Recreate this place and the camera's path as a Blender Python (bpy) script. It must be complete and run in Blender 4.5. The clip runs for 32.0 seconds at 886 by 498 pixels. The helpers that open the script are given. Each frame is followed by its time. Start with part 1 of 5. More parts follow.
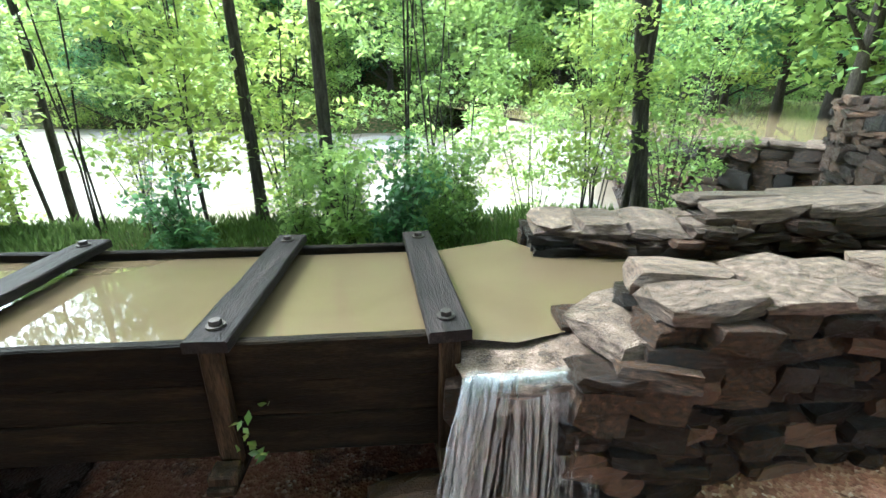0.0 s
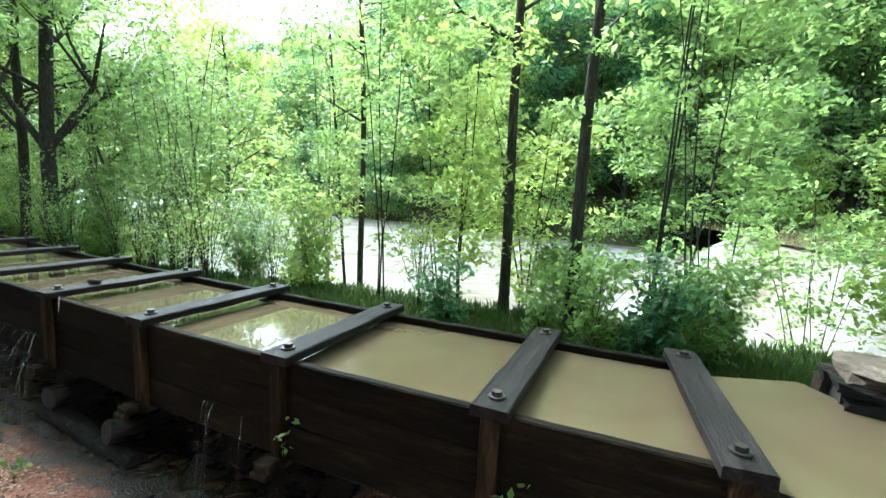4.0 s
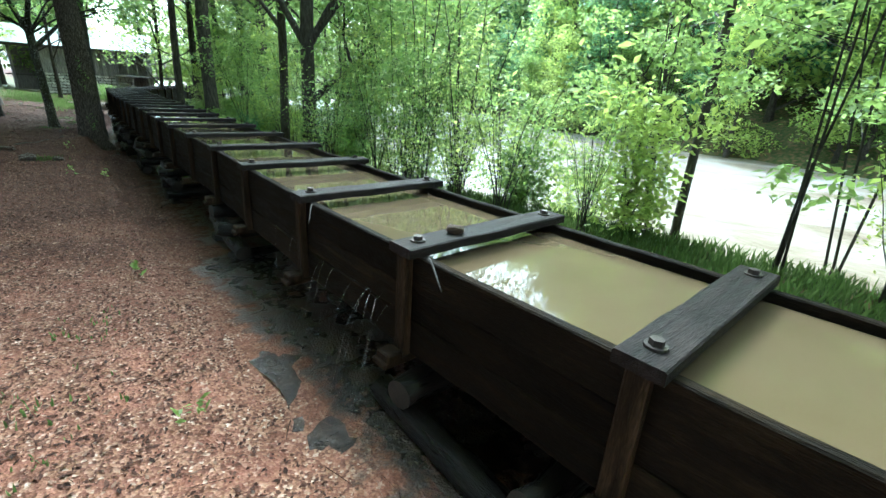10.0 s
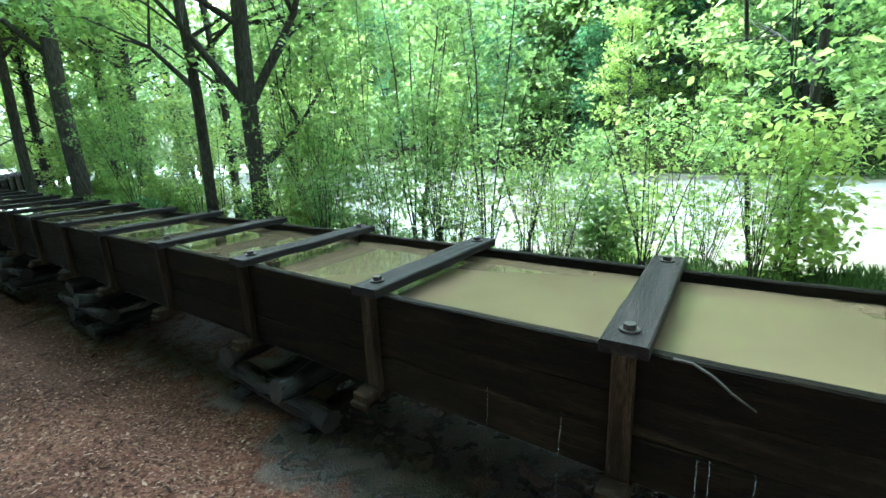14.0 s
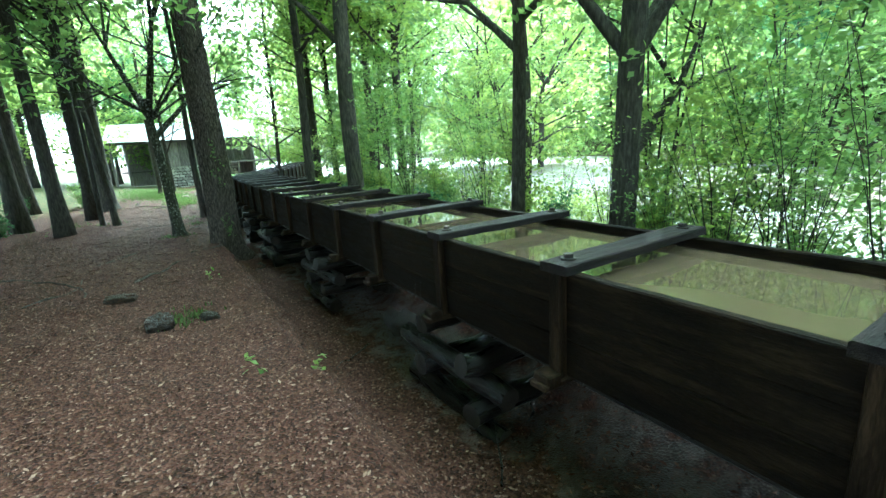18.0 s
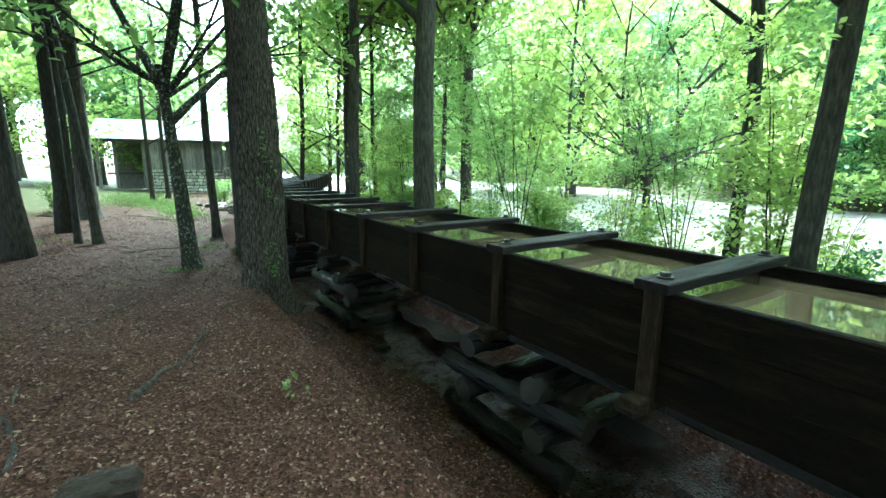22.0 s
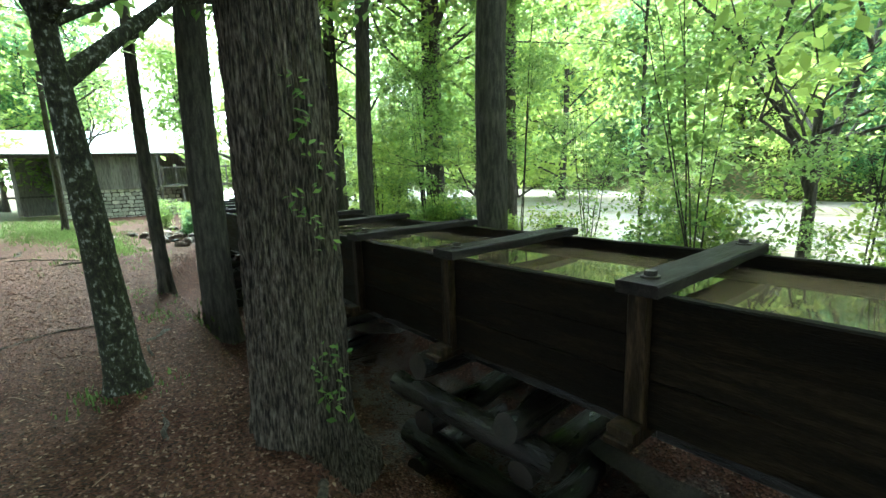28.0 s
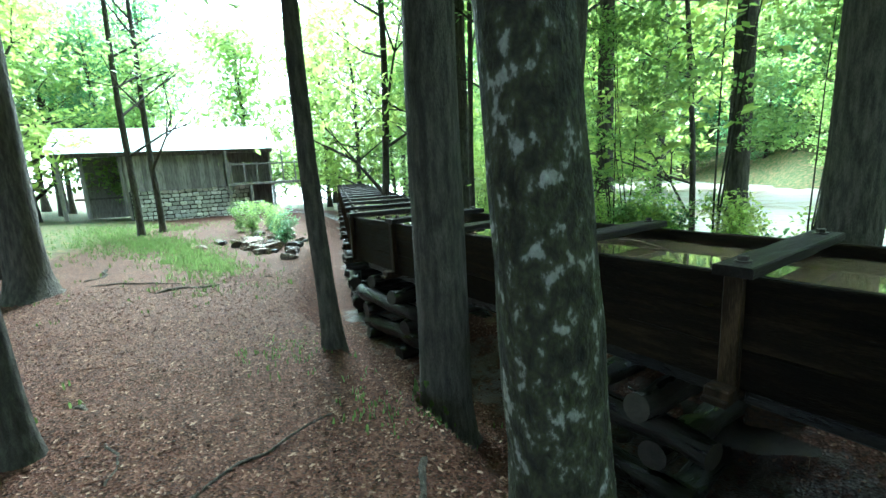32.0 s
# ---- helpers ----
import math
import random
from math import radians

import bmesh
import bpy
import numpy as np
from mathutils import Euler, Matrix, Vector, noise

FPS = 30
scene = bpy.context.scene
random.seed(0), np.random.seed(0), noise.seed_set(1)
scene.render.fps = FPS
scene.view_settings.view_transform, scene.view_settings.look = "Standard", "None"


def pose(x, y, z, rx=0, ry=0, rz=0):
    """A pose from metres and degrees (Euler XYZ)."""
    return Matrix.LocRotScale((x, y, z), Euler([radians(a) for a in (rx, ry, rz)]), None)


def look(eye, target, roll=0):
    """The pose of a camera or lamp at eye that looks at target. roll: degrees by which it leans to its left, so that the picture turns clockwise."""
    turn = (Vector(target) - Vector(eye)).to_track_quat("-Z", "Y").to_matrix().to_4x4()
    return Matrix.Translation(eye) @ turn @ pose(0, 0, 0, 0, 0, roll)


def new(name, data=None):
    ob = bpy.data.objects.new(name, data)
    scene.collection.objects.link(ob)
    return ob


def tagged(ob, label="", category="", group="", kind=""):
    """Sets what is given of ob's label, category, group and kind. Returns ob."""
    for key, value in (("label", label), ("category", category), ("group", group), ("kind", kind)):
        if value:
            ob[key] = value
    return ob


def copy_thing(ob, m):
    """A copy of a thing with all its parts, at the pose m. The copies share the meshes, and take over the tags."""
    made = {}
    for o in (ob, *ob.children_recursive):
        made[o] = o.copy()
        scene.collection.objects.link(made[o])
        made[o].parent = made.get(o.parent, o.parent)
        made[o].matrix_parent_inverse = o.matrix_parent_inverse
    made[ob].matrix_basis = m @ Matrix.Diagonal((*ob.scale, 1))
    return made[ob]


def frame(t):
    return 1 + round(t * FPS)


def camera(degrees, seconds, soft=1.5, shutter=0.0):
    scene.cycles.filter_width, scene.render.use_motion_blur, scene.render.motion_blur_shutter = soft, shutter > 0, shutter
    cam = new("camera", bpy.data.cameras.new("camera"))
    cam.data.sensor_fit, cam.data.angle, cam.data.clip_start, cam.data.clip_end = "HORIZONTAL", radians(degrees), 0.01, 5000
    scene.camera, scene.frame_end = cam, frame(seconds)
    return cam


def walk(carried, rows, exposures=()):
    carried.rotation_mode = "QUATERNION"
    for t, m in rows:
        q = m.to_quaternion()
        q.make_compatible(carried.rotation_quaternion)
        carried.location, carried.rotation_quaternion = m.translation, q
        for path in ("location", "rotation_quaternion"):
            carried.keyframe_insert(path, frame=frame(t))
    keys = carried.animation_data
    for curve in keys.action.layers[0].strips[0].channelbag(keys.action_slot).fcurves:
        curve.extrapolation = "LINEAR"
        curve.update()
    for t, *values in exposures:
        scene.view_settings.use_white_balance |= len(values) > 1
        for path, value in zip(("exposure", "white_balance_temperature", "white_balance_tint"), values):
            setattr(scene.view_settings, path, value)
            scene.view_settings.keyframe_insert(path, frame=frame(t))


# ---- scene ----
cam = camera(90.0, 32.0)
PATH = [
    (0, (-0.115, -1.403, 1.782), (0.026, 0.466, 1.085), -0.3),
    (0.5, (-0.129, -1.367, 1.752), (0.102, 0.471, 0.997), 0.8),
    (1, (-0.096, -1.378, 1.723), (0.219, 0.370, 0.803), 1.6),
    (1.5, (-0.035, -1.434, 1.677), (0.390, 0.228, 0.650), 1.7),
    (2, (0.006, -1.476, 1.723), (0.513, 0.225, 0.800), 0.3),
    (2.5, (-0.026, -1.535, 1.843), (0.454, 0.332, 1.309), -1.4),
    (3, (-0.096, -1.503, 1.817), (0.004, 0.455, 1.421), -1.0),
    (3.5, (-0.214, -1.505, 1.780), (-0.687, 0.410, 1.452), -0.1),
    (4, (-0.382, -1.587, 1.782), (-1.154, 0.239, 1.520), 2.5),
    (4.5, (-0.602, -1.652, 1.801), (-1.577, 0.079, 1.570), 3.8),
    (6.5, (-1.064, -1.165, 1.733), (-2.315, 0.356, 1.387), -3.5),
    (7, (-1.120, -1.199, 1.739), (-2.340, 0.345, 1.378), -2.1),
    (7.5, (-1.335, -1.200, 1.677), (-2.549, 0.330, 1.243), -1.2),
    (8, (-1.514, -1.165, 1.633), (-2.748, 0.311, 1.083), -0.3),
    (8.5, (-1.751, -1.120, 1.660), (-3.016, 0.275, 0.984), 0.8),
    (9, (-2.001, -1.249, 1.711), (-3.261, 0.166, 1.072), 2.2),
    (9.5, (-2.353, -1.110, 1.648), (-3.658, 0.298, 1.089), 2.1),
    (10, (-2.589, -1.134, 1.629), (-3.896, 0.222, 0.955), 3.7),
    (10.5, (-2.719, -1.317, 1.602), (-3.940, 0.128, 0.952), 3.4),
    (11, (-2.974, -1.566, 1.600), (-3.955, 0.094, 1.067), 2.6),
    (11.5, (-3.365, -1.675, 1.618), (-4.206, 0.078, 1.148), 1.7),
    (12, (-3.672, -1.803, 1.723), (-4.514, -0.073, 1.175), 2.4),
    (12.5, (-3.914, -1.586, 1.650), (-4.818, 0.117, 1.120), -1.0),
    (13, (-4.149, -1.481, 1.720), (-5.031, 0.237, 1.202), -3.4),
    (13.5, (-4.521, -1.506, 1.763), (-5.275, 0.277, 1.261), -1.6),
    (14, (-4.873, -1.266, 1.639), (-5.828, 0.422, 1.152), -2.7),
    (14.5, (-5.285, -1.250, 1.666), (-6.428, 0.287, 1.093), -0.1),
    (16.5, (-7.147, -0.618, 1.494), (-8.558, 0.725, 1.042), -2.7),
    (17, (-7.536, -0.657, 1.496), (-8.987, 0.632, 1.013), -1.0),
    (17.5, (-7.827, -0.739, 1.529), (-9.301, 0.512, 1.017), -1.3),
    (18, (-8.122, -0.935, 1.531), (-9.675, 0.238, 1.068), -3.7),
    (18.5, (-8.710, -0.888, 1.504), (-10.334, 0.186, 1.045), -1.3),
    (19, (-9.093, -0.769, 1.497), (-10.602, 0.458, 1.030), -1.5),
    (19.5, (-9.506, -0.804, 1.498), (-11.026, 0.407, 1.030), 0.7),
    (20, (-9.846, -0.915, 1.503), (-11.375, 0.302, 1.077), 2.0),
    (20.5, (-10.208, -0.963, 1.472), (-11.778, 0.222, 1.111), 0.8),
    (21, (-10.692, -0.977, 1.431), (-12.309, 0.170, 1.165), 2.2),
    (21.5, (-11.031, -0.959, 1.427), (-12.561, 0.294, 1.127), -0.6),
    (22, (-11.493, -0.895, 1.461), (-13.016, 0.346, 1.090), 0.2),
    (22.5, (-11.821, -0.984, 1.542), (-13.242, 0.349, 1.089), 1.7),
    (23, (-12.084, -0.924, 1.516), (-13.404, 0.536, 1.163), -1.6),
    (23.5, (-12.288, -0.884, 1.570), (-13.489, 0.684, 1.257), -1.7),
    (24, (-12.499, -0.910, 1.568), (-13.512, 0.795, 1.307), -0.5),
    (24.5, (-12.774, -0.893, 1.554), (-13.652, 0.886, 1.296), -1.1),
    (26.5, (-13.622, -0.398, 1.398), (-14.383, 1.434, 1.140), -1.0),
    (27, (-14.004, -0.195, 1.349), (-15.126, 1.444, 1.117), -4.3),
    (27.5, (-14.393, -0.249, 1.323), (-15.709, 1.230, 1.037), -1.2),
    (28, (-14.760, -0.317, 1.387), (-16.139, 1.092, 1.048), -2.1),
    (28.5, (-15.154, -0.291, 1.326), (-16.683, 0.950, 0.979), -4.4),
    (29, (-15.540, -0.351, 1.332), (-17.050, 0.910, 0.969), -2.1),
    (29.5, (-15.872, -0.344, 1.353), (-17.277, 1.034, 0.996), -3.4),
    (30, (-16.147, -0.251, 1.346), (-17.515, 1.172, 1.018), -4.5),
    (30.5, (-16.625, -0.134, 1.336), (-18.073, 1.186, 0.932), -2.9),
    (31, (-16.999, -0.357, 1.374), (-18.504, 0.914, 1.028), -3.9),
    (31.5, (-17.389, -0.382, 1.429), (-18.939, 0.818, 1.034), -4.3),
    (32, (-17.731, -0.467, 1.444), (-19.212, 0.828, 1.086), -3.2),
]
walk(cam, [(t, look(eye, target, roll)) for t, eye, target, roll in PATH], exposures=[(0.0, 3.55, 5350, -2.0), (2.0, 3.5, 5050, 1.0), (4.0, 3.12, 5200, -6.0), (9.0, 3.2, 5200, -9.0), (13.0, 3.45, 4900, -14.0), (17.0, 3.9, 4950, -19.0), (21.0, 4.1, 4900, -19.0), (24.0, 4.0, 5250, -15.0), (28.0, 3.85, 5550, -12.0), (30.0, 4.0, 5200, -9.0), (31.0, 4.15, 5000, -11.0), (32.0, 4.05, 4950, -17.0)])

# ---- light ----
world = bpy.data.worlds.new("world")
scene.world = world
world.use_nodes = True
wn = world.node_tree
sky = wn.nodes.new("ShaderNodeTexSky")
sky.sky_type = "NISHITA"
sky.sun_disc = False
SUN_EL, SUN_AZ = 46.0, 305.0
sky.sun_elevation, sky.sun_rotation = radians(SUN_EL), radians(SUN_AZ)
sky.air_density, sky.dust_density, sky.ozone_density = 1.0, 3.0, 1.0
bgn = wn.nodes["Background"]
bgn.inputs["Strength"].default_value = 0.15
haze = wn.nodes.new("ShaderNodeHueSaturation")
haze.inputs["Saturation"].default_value = 0.3
wn.links.new(sky.outputs["Color"], haze.inputs["Color"])
wn.links.new(haze.outputs["Color"], bgn.inputs["Color"])
sun = new("sun", bpy.data.lights.new("sun", "SUN"))
sun.data.energy, sun.data.angle, sun.data.color = 0.75, radians(20), (1.0, 0.96, 0.88)
sdir = Vector((math.sin(radians(SUN_AZ)) * math.cos(radians(SUN_EL)), math.cos(radians(SUN_AZ)) * math.cos(radians(SUN_EL)), math.sin(radians(SUN_EL))))
sun.matrix_world = look(sdir * 60, (0, 0, 0))

# ---- materials ----
def material(name, ramp, scale=6.0, rough=0.8, bump=0.3, stretch=(1, 1, 1), detail=6.0, vary=0.25, fine=8.0, spec=0.3, coords="Object", metal=0.0, bump_dist=0.02, wet=0.0):
    """Two scales of noise drive a colour ramp and the relief; Object Info's Random shifts each piece."""
    m = bpy.data.materials.new(name)
    m.use_nodes = True
    nt = m.node_tree
    N, L = nt.nodes, nt.links
    b = N["Principled BSDF"]
    tc, mp = N.new("ShaderNodeTexCoord"), N.new("ShaderNodeMapping")
    mp.inputs["Scale"].default_value = stretch
    oi = N.new("ShaderNodeObjectInfo")
    off = N.new("ShaderNodeVectorMath")
    off.operation = "MULTIPLY_ADD"
    L.new(oi.outputs["Random"], off.inputs[0])
    off.inputs[1].default_value = (37.0, 23.0, 51.0)
    if coords == "World":
        geo = N.new("ShaderNodeNewGeometry")
        L.new(geo.outputs["Position"], mp.inputs["Vector"])
    else:
        L.new(tc.outputs["Object"], off.inputs[2])
        L.new(off.outputs["Vector"], mp.inputs["Vector"])
    n1, n2 = N.new("ShaderNodeTexNoise"), N.new("ShaderNodeTexNoise")
    n1.inputs["Scale"].default_value, n1.inputs["Detail"].default_value = scale, detail
    n2.inputs["Scale"].default_value, n2.inputs["Detail"].default_value = scale * fine, 4.0
    L.new(mp.outputs["Vector"], n1.inputs["Vector"])
    L.new(mp.outputs["Vector"], n2.inputs["Vector"])
    mix = N.new("ShaderNodeMath")
    mix.operation = "MULTIPLY_ADD"
    L.new(n2.outputs["Fac"], mix.inputs[0])
    mix.inputs[1].default_value = 0.45
    add = N.new("ShaderNodeMath")
    add.operation = "MULTIPLY_ADD"
    L.new(n1.outputs["Fac"], add.inputs[0])
    add.inputs[1].default_value, add.inputs[2].default_value = 1.0, -0.22
    L.new(add.outputs[0], mix.inputs[2])
    cr = N.new("ShaderNodeValToRGB")
    els = cr.color_ramp.elements
    while len(els) < len(ramp):
        els.new(0.5)
    for e, (p, c) in zip(els, ramp):
        e.position, e.color = p, (*c, 1)
    L.new(mix.outputs[0], cr.inputs["Fac"])
    hsv = N.new("ShaderNodeHueSaturation")
    mr = N.new("ShaderNodeMapRange")
    mr.inputs["To Min"].default_value, mr.inputs["To Max"].default_value = 1 - vary, 1 + vary
    L.new(oi.outputs["Random"], mr.inputs["Value"])
    L.new(mr.outputs["Result"], hsv.inputs["Value"])
    L.new(cr.outputs["Color"], hsv.inputs["Color"])
    L.new(hsv.outputs["Color"], b.inputs["Base Color"])
    b.inputs["Roughness"].default_value, b.inputs["Metallic"].default_value = rough, metal
    b.inputs["Specular IOR Level"].default_value = spec
    if wet:
        wr = N.new("ShaderNodeMapRange")
        wr.inputs["From Min"].default_value, wr.inputs["From Max"].default_value = 0.4, 0.6
        wr.inputs["To Min"].default_value, wr.inputs["To Max"].default_value = wet, rough
        L.new(n1.outputs["Fac"], wr.inputs["Value"])
        L.new(wr.outputs["Result"], b.inputs["Roughness"])
    bp = N.new("ShaderNodeBump")
    bp.inputs["Strength"].default_value, bp.inputs["Distance"].default_value = bump, bump_dist
    L.new(mix.outputs[0], bp.inputs["Height"])
    L.new(bp.outputs["Normal"], b.inputs["Normal"])
    return m


def leafy(name, dark, light, glow, gloss=0.35):
    """Thin leaves: part of the light passes through; colour varies from leaf to leaf and plant to plant."""
    m = bpy.data.materials.new(name)
    m.use_nodes = True
    nt = m.node_tree
    N, L = nt.nodes, nt.links
    b = N["Principled BSDF"]
    geo, oi = N.new("ShaderNodeNewGeometry"), N.new("ShaderNodeObjectInfo")
    add = N.new("ShaderNodeMath")
    add.operation = "MULTIPLY_ADD"
    L.new(geo.outputs["Random Per Island"], add.inputs[0])
    add.inputs[1].default_value = 0.7
    sc = N.new("ShaderNodeMath")
    sc.operation = "MULTIPLY"
    sc.inputs[1].default_value = 0.3
    L.new(oi.outputs["Random"], sc.inputs[0])
    L.new(sc.outputs[0], add.inputs[2])
    mixc = N.new("ShaderNodeMix")
    mixc.data_type = "RGBA"
    L.new(add.outputs[0], mixc.inputs["Factor"])
    mixc.inputs["A"].default_value, mixc.inputs["B"].default_value = (*dark, 1), (*light, 1)
    L.new(mixc.outputs["Result"], b.inputs["Base Color"])
    b.inputs["Roughness"].default_value = gloss
    b.inputs["Specular IOR Level"].default_value = 0.35
    tr = N.new("ShaderNodeBsdfTranslucent")
    hs = N.new("ShaderNodeHueSaturation")
    hs.inputs["Hue"].default_value, hs.inputs["Saturation"].default_value, hs.inputs["Value"].default_value = 0.477, 0.92, glow
    L.new(mixc.outputs["Result"], hs.inputs["Color"])
    L.new(hs.outputs["Color"], tr.inputs["Color"])
    ms = N.new("ShaderNodeMixShader")
    ms.inputs["Fac"].default_value = 0.58
    L.new(b.outputs["BSDF"], ms.inputs[1])
    L.new(tr.outputs["BSDF"], ms.inputs[2])
    L.new(ms.outputs["Shader"], N["Material Output"].inputs["Surface"])
    return m


def water(name, colors, scale, bump, rough=0.05, stretch=(1, 1, 1), spread=(0.35, 0.7), dist=0.02, spec=0.5, foam_rough=0.5):
    """Muddy water: an opaque coloured body under a glossy rippled skin; foam where the ramp's last colour comes in."""
    m = bpy.data.materials.new(name)
    m.use_nodes = True
    nt = m.node_tree
    N, L = nt.nodes, nt.links
    b = N["Principled BSDF"]
    geo, mp = N.new("ShaderNodeNewGeometry"), N.new("ShaderNodeMapping")
    mp.inputs["Scale"].default_value = stretch
    L.new(geo.outputs["Position"], mp.inputs["Vector"])
    n1, n2, n3 = (N.new("ShaderNodeTexNoise") for _ in range(3))
    n1.inputs["Scale"].default_value, n1.inputs["Detail"].default_value, n1.inputs["Distortion"].default_value = scale, 8.0, 0.6
    n2.inputs["Scale"].default_value, n2.inputs["Detail"].default_value = scale * 6, 5.0
    n3.inputs["Scale"].default_value = scale * 0.25
    for n in (n1, n2, n3):
        L.new(mp.outputs["Vector"], n.inputs["Vector"])
    cr = N.new("ShaderNodeValToRGB")
    els = cr.color_ramp.elements
    while len(els) < len(colors):
        els.new(0.5)
    for k, (e, c) in enumerate(zip(els, colors)):
        e.position, e.color = spread[0] + (spread[1] - spread[0]) * k / max(1, len(colors) - 1), (*c, 1)
    avg = N.new("ShaderNodeMath")
    avg.operation = "MULTIPLY_ADD"
    L.new(n3.outputs["Fac"], avg.inputs[0])
    avg.inputs[1].default_value = 0.5
    half = N.new("ShaderNodeMath")
    half.operation = "MULTIPLY"
    half.inputs[1].default_value = 0.5
    L.new(n1.outputs["Fac"], half.inputs[0])
    L.new(half.outputs[0], avg.inputs[2])
    L.new(avg.outputs[0], cr.inputs["Fac"])
    L.new(cr.outputs["Color"], b.inputs["Base Color"])
    b.inputs["Roughness"].default_value = rough
    b.inputs["Specular IOR Level"].default_value = spec
    b.inputs["IOR"].default_value = 1.33
    hsum = N.new("ShaderNodeMath")
    hsum.operation = "MULTIPLY_ADD"
    L.new(n2.outputs["Fac"], hsum.inputs[0])
    hsum.inputs[1].default_value = 0.25
    L.new(n1.outputs["Fac"], hsum.inputs[2])
    bp = N.new("ShaderNodeBump")
    bp.inputs["Strength"].default_value, bp.inputs["Distance"].default_value = bump, dist
    L.new(hsum.outputs[0], bp.inputs["Height"])
    L.new(bp.outputs["Normal"], b.inputs["Normal"])
    return m


# Near-black ramp: shade on the flume's sides is put into the wood's colour.
WOOD = material("wet_shaded_wood", [(0.25, (0.003, 0.0024, 0.0018)), (0.5, (0.0075, 0.0054, 0.0035)), (0.75, (0.021, 0.014, 0.008))], 3.0, 0.75, 0.5, (1.2, 9, 9), vary=0.35, spec=0.05, wet=0.6)
TIE = material("weathered_tie_wood", [(0.25, (0.0065, 0.0052, 0.005)), (0.5, (0.0145, 0.0112, 0.0108)), (0.78, (0.036, 0.027, 0.025))], 3.0, 0.65, 0.55, (10, 1.2, 10), vary=0.2, spec=0.09, wet=0.5)
POSTW = material("brown_post_wood", [(0.25, (0.006, 0.0044, 0.003)), (0.5, (0.018, 0.0118, 0.0074)), (0.78, (0.055, 0.034, 0.02))], 3.0, 0.7, 0.5, (9, 9, 1.2), vary=0.3, spec=0.05, wet=0.55)
ENDW = material("cut_end_wood", [(0.3, (0.01, 0.0075, 0.0055)), (0.7, (0.03, 0.022, 0.016))], 14.0, 0.7, 0.4)
LOGM = material("wet_log_bark", [(0.25, (0.0035, 0.003, 0.0026)), (0.5, (0.0085, 0.0065, 0.0052)), (0.75, (0.024, 0.018, 0.014))], 3.0, 0.5, 0.6, (1.0, 8, 8), vary=0.35, spec=0.2, wet=0.25)
STEEL = material("rusty_bolt_steel", [(0.3, (0.02, 0.017, 0.016)), (0.7, (0.05, 0.038, 0.032))], 40.0, 0.5, 0.2, metal=0.4)
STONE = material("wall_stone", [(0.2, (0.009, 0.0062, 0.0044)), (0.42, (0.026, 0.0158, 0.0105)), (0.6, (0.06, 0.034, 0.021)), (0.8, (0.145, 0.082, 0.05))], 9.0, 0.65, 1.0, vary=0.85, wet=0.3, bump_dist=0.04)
RUSTONE = material("rust_stone", [(0.2, (0.035, 0.02, 0.013)), (0.5, (0.09, 0.047, 0.028)), (0.8, (0.16, 0.092, 0.058))], 6.0, 0.6, 0.9, vary=0.3, wet=0.3)
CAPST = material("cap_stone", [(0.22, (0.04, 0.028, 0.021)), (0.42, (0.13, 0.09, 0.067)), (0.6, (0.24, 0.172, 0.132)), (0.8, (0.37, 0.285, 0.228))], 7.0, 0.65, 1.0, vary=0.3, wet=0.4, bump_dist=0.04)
# Shade in the open stone joints, given as the wall core's dark colour.
JOINT_SHADE = material("stone_joint_shade", [(0.3, (0.025, 0.02, 0.017)), (0.7, (0.07, 0.055, 0.045))], 8.0, 0.9, 0.6)
BARK = material("ridged_bark", [(0.36, (0.018, 0.013, 0.01)), (0.46, (0.07, 0.052, 0.039)), (0.58, (0.15, 0.117, 0.09)), (0.72, (0.27, 0.22, 0.18))], 9.0, 0.85, 1.0, (9.0, 9.0, 1.4), vary=0.1, fine=2.5, bump_dist=0.1)
DBARK = material("dark_bark", [(0.3, (0.018, 0.015, 0.012)), (0.5, (0.042, 0.035, 0.028)), (0.75, (0.085, 0.075, 0.06))], 7.0, 0.85, 0.8, (6, 6, 1.2), vary=0.25, bump_dist=0.03)
GBARK = material("grey_bark", [(0.3, (0.028, 0.024, 0.019)), (0.5, (0.065, 0.055, 0.044)), (0.75, (0.125, 0.108, 0.088))], 6.0, 0.85, 0.9, (5, 5, 1.0), vary=0.15, bump_dist=0.05)
MBARK = material("mossy_lichen_bark", [(0.3, (0.011, 0.009, 0.007)), (0.46, (0.025, 0.022, 0.014)), (0.55, (0.04, 0.04, 0.018)), (0.6, (0.06, 0.055, 0.042)), (0.66, (0.21, 0.2, 0.18)), (0.85, (0.34, 0.33, 0.3))], 34.0, 0.85, 0.8, (1, 1, 0.65), vary=0.0, fine=3.0, bump_dist=0.03)
MOSS = material("green_moss", [(0.3, (0.03, 0.05, 0.01)), (0.7, (0.11, 0.15, 0.03))], 30.0, 0.95, 1.0)


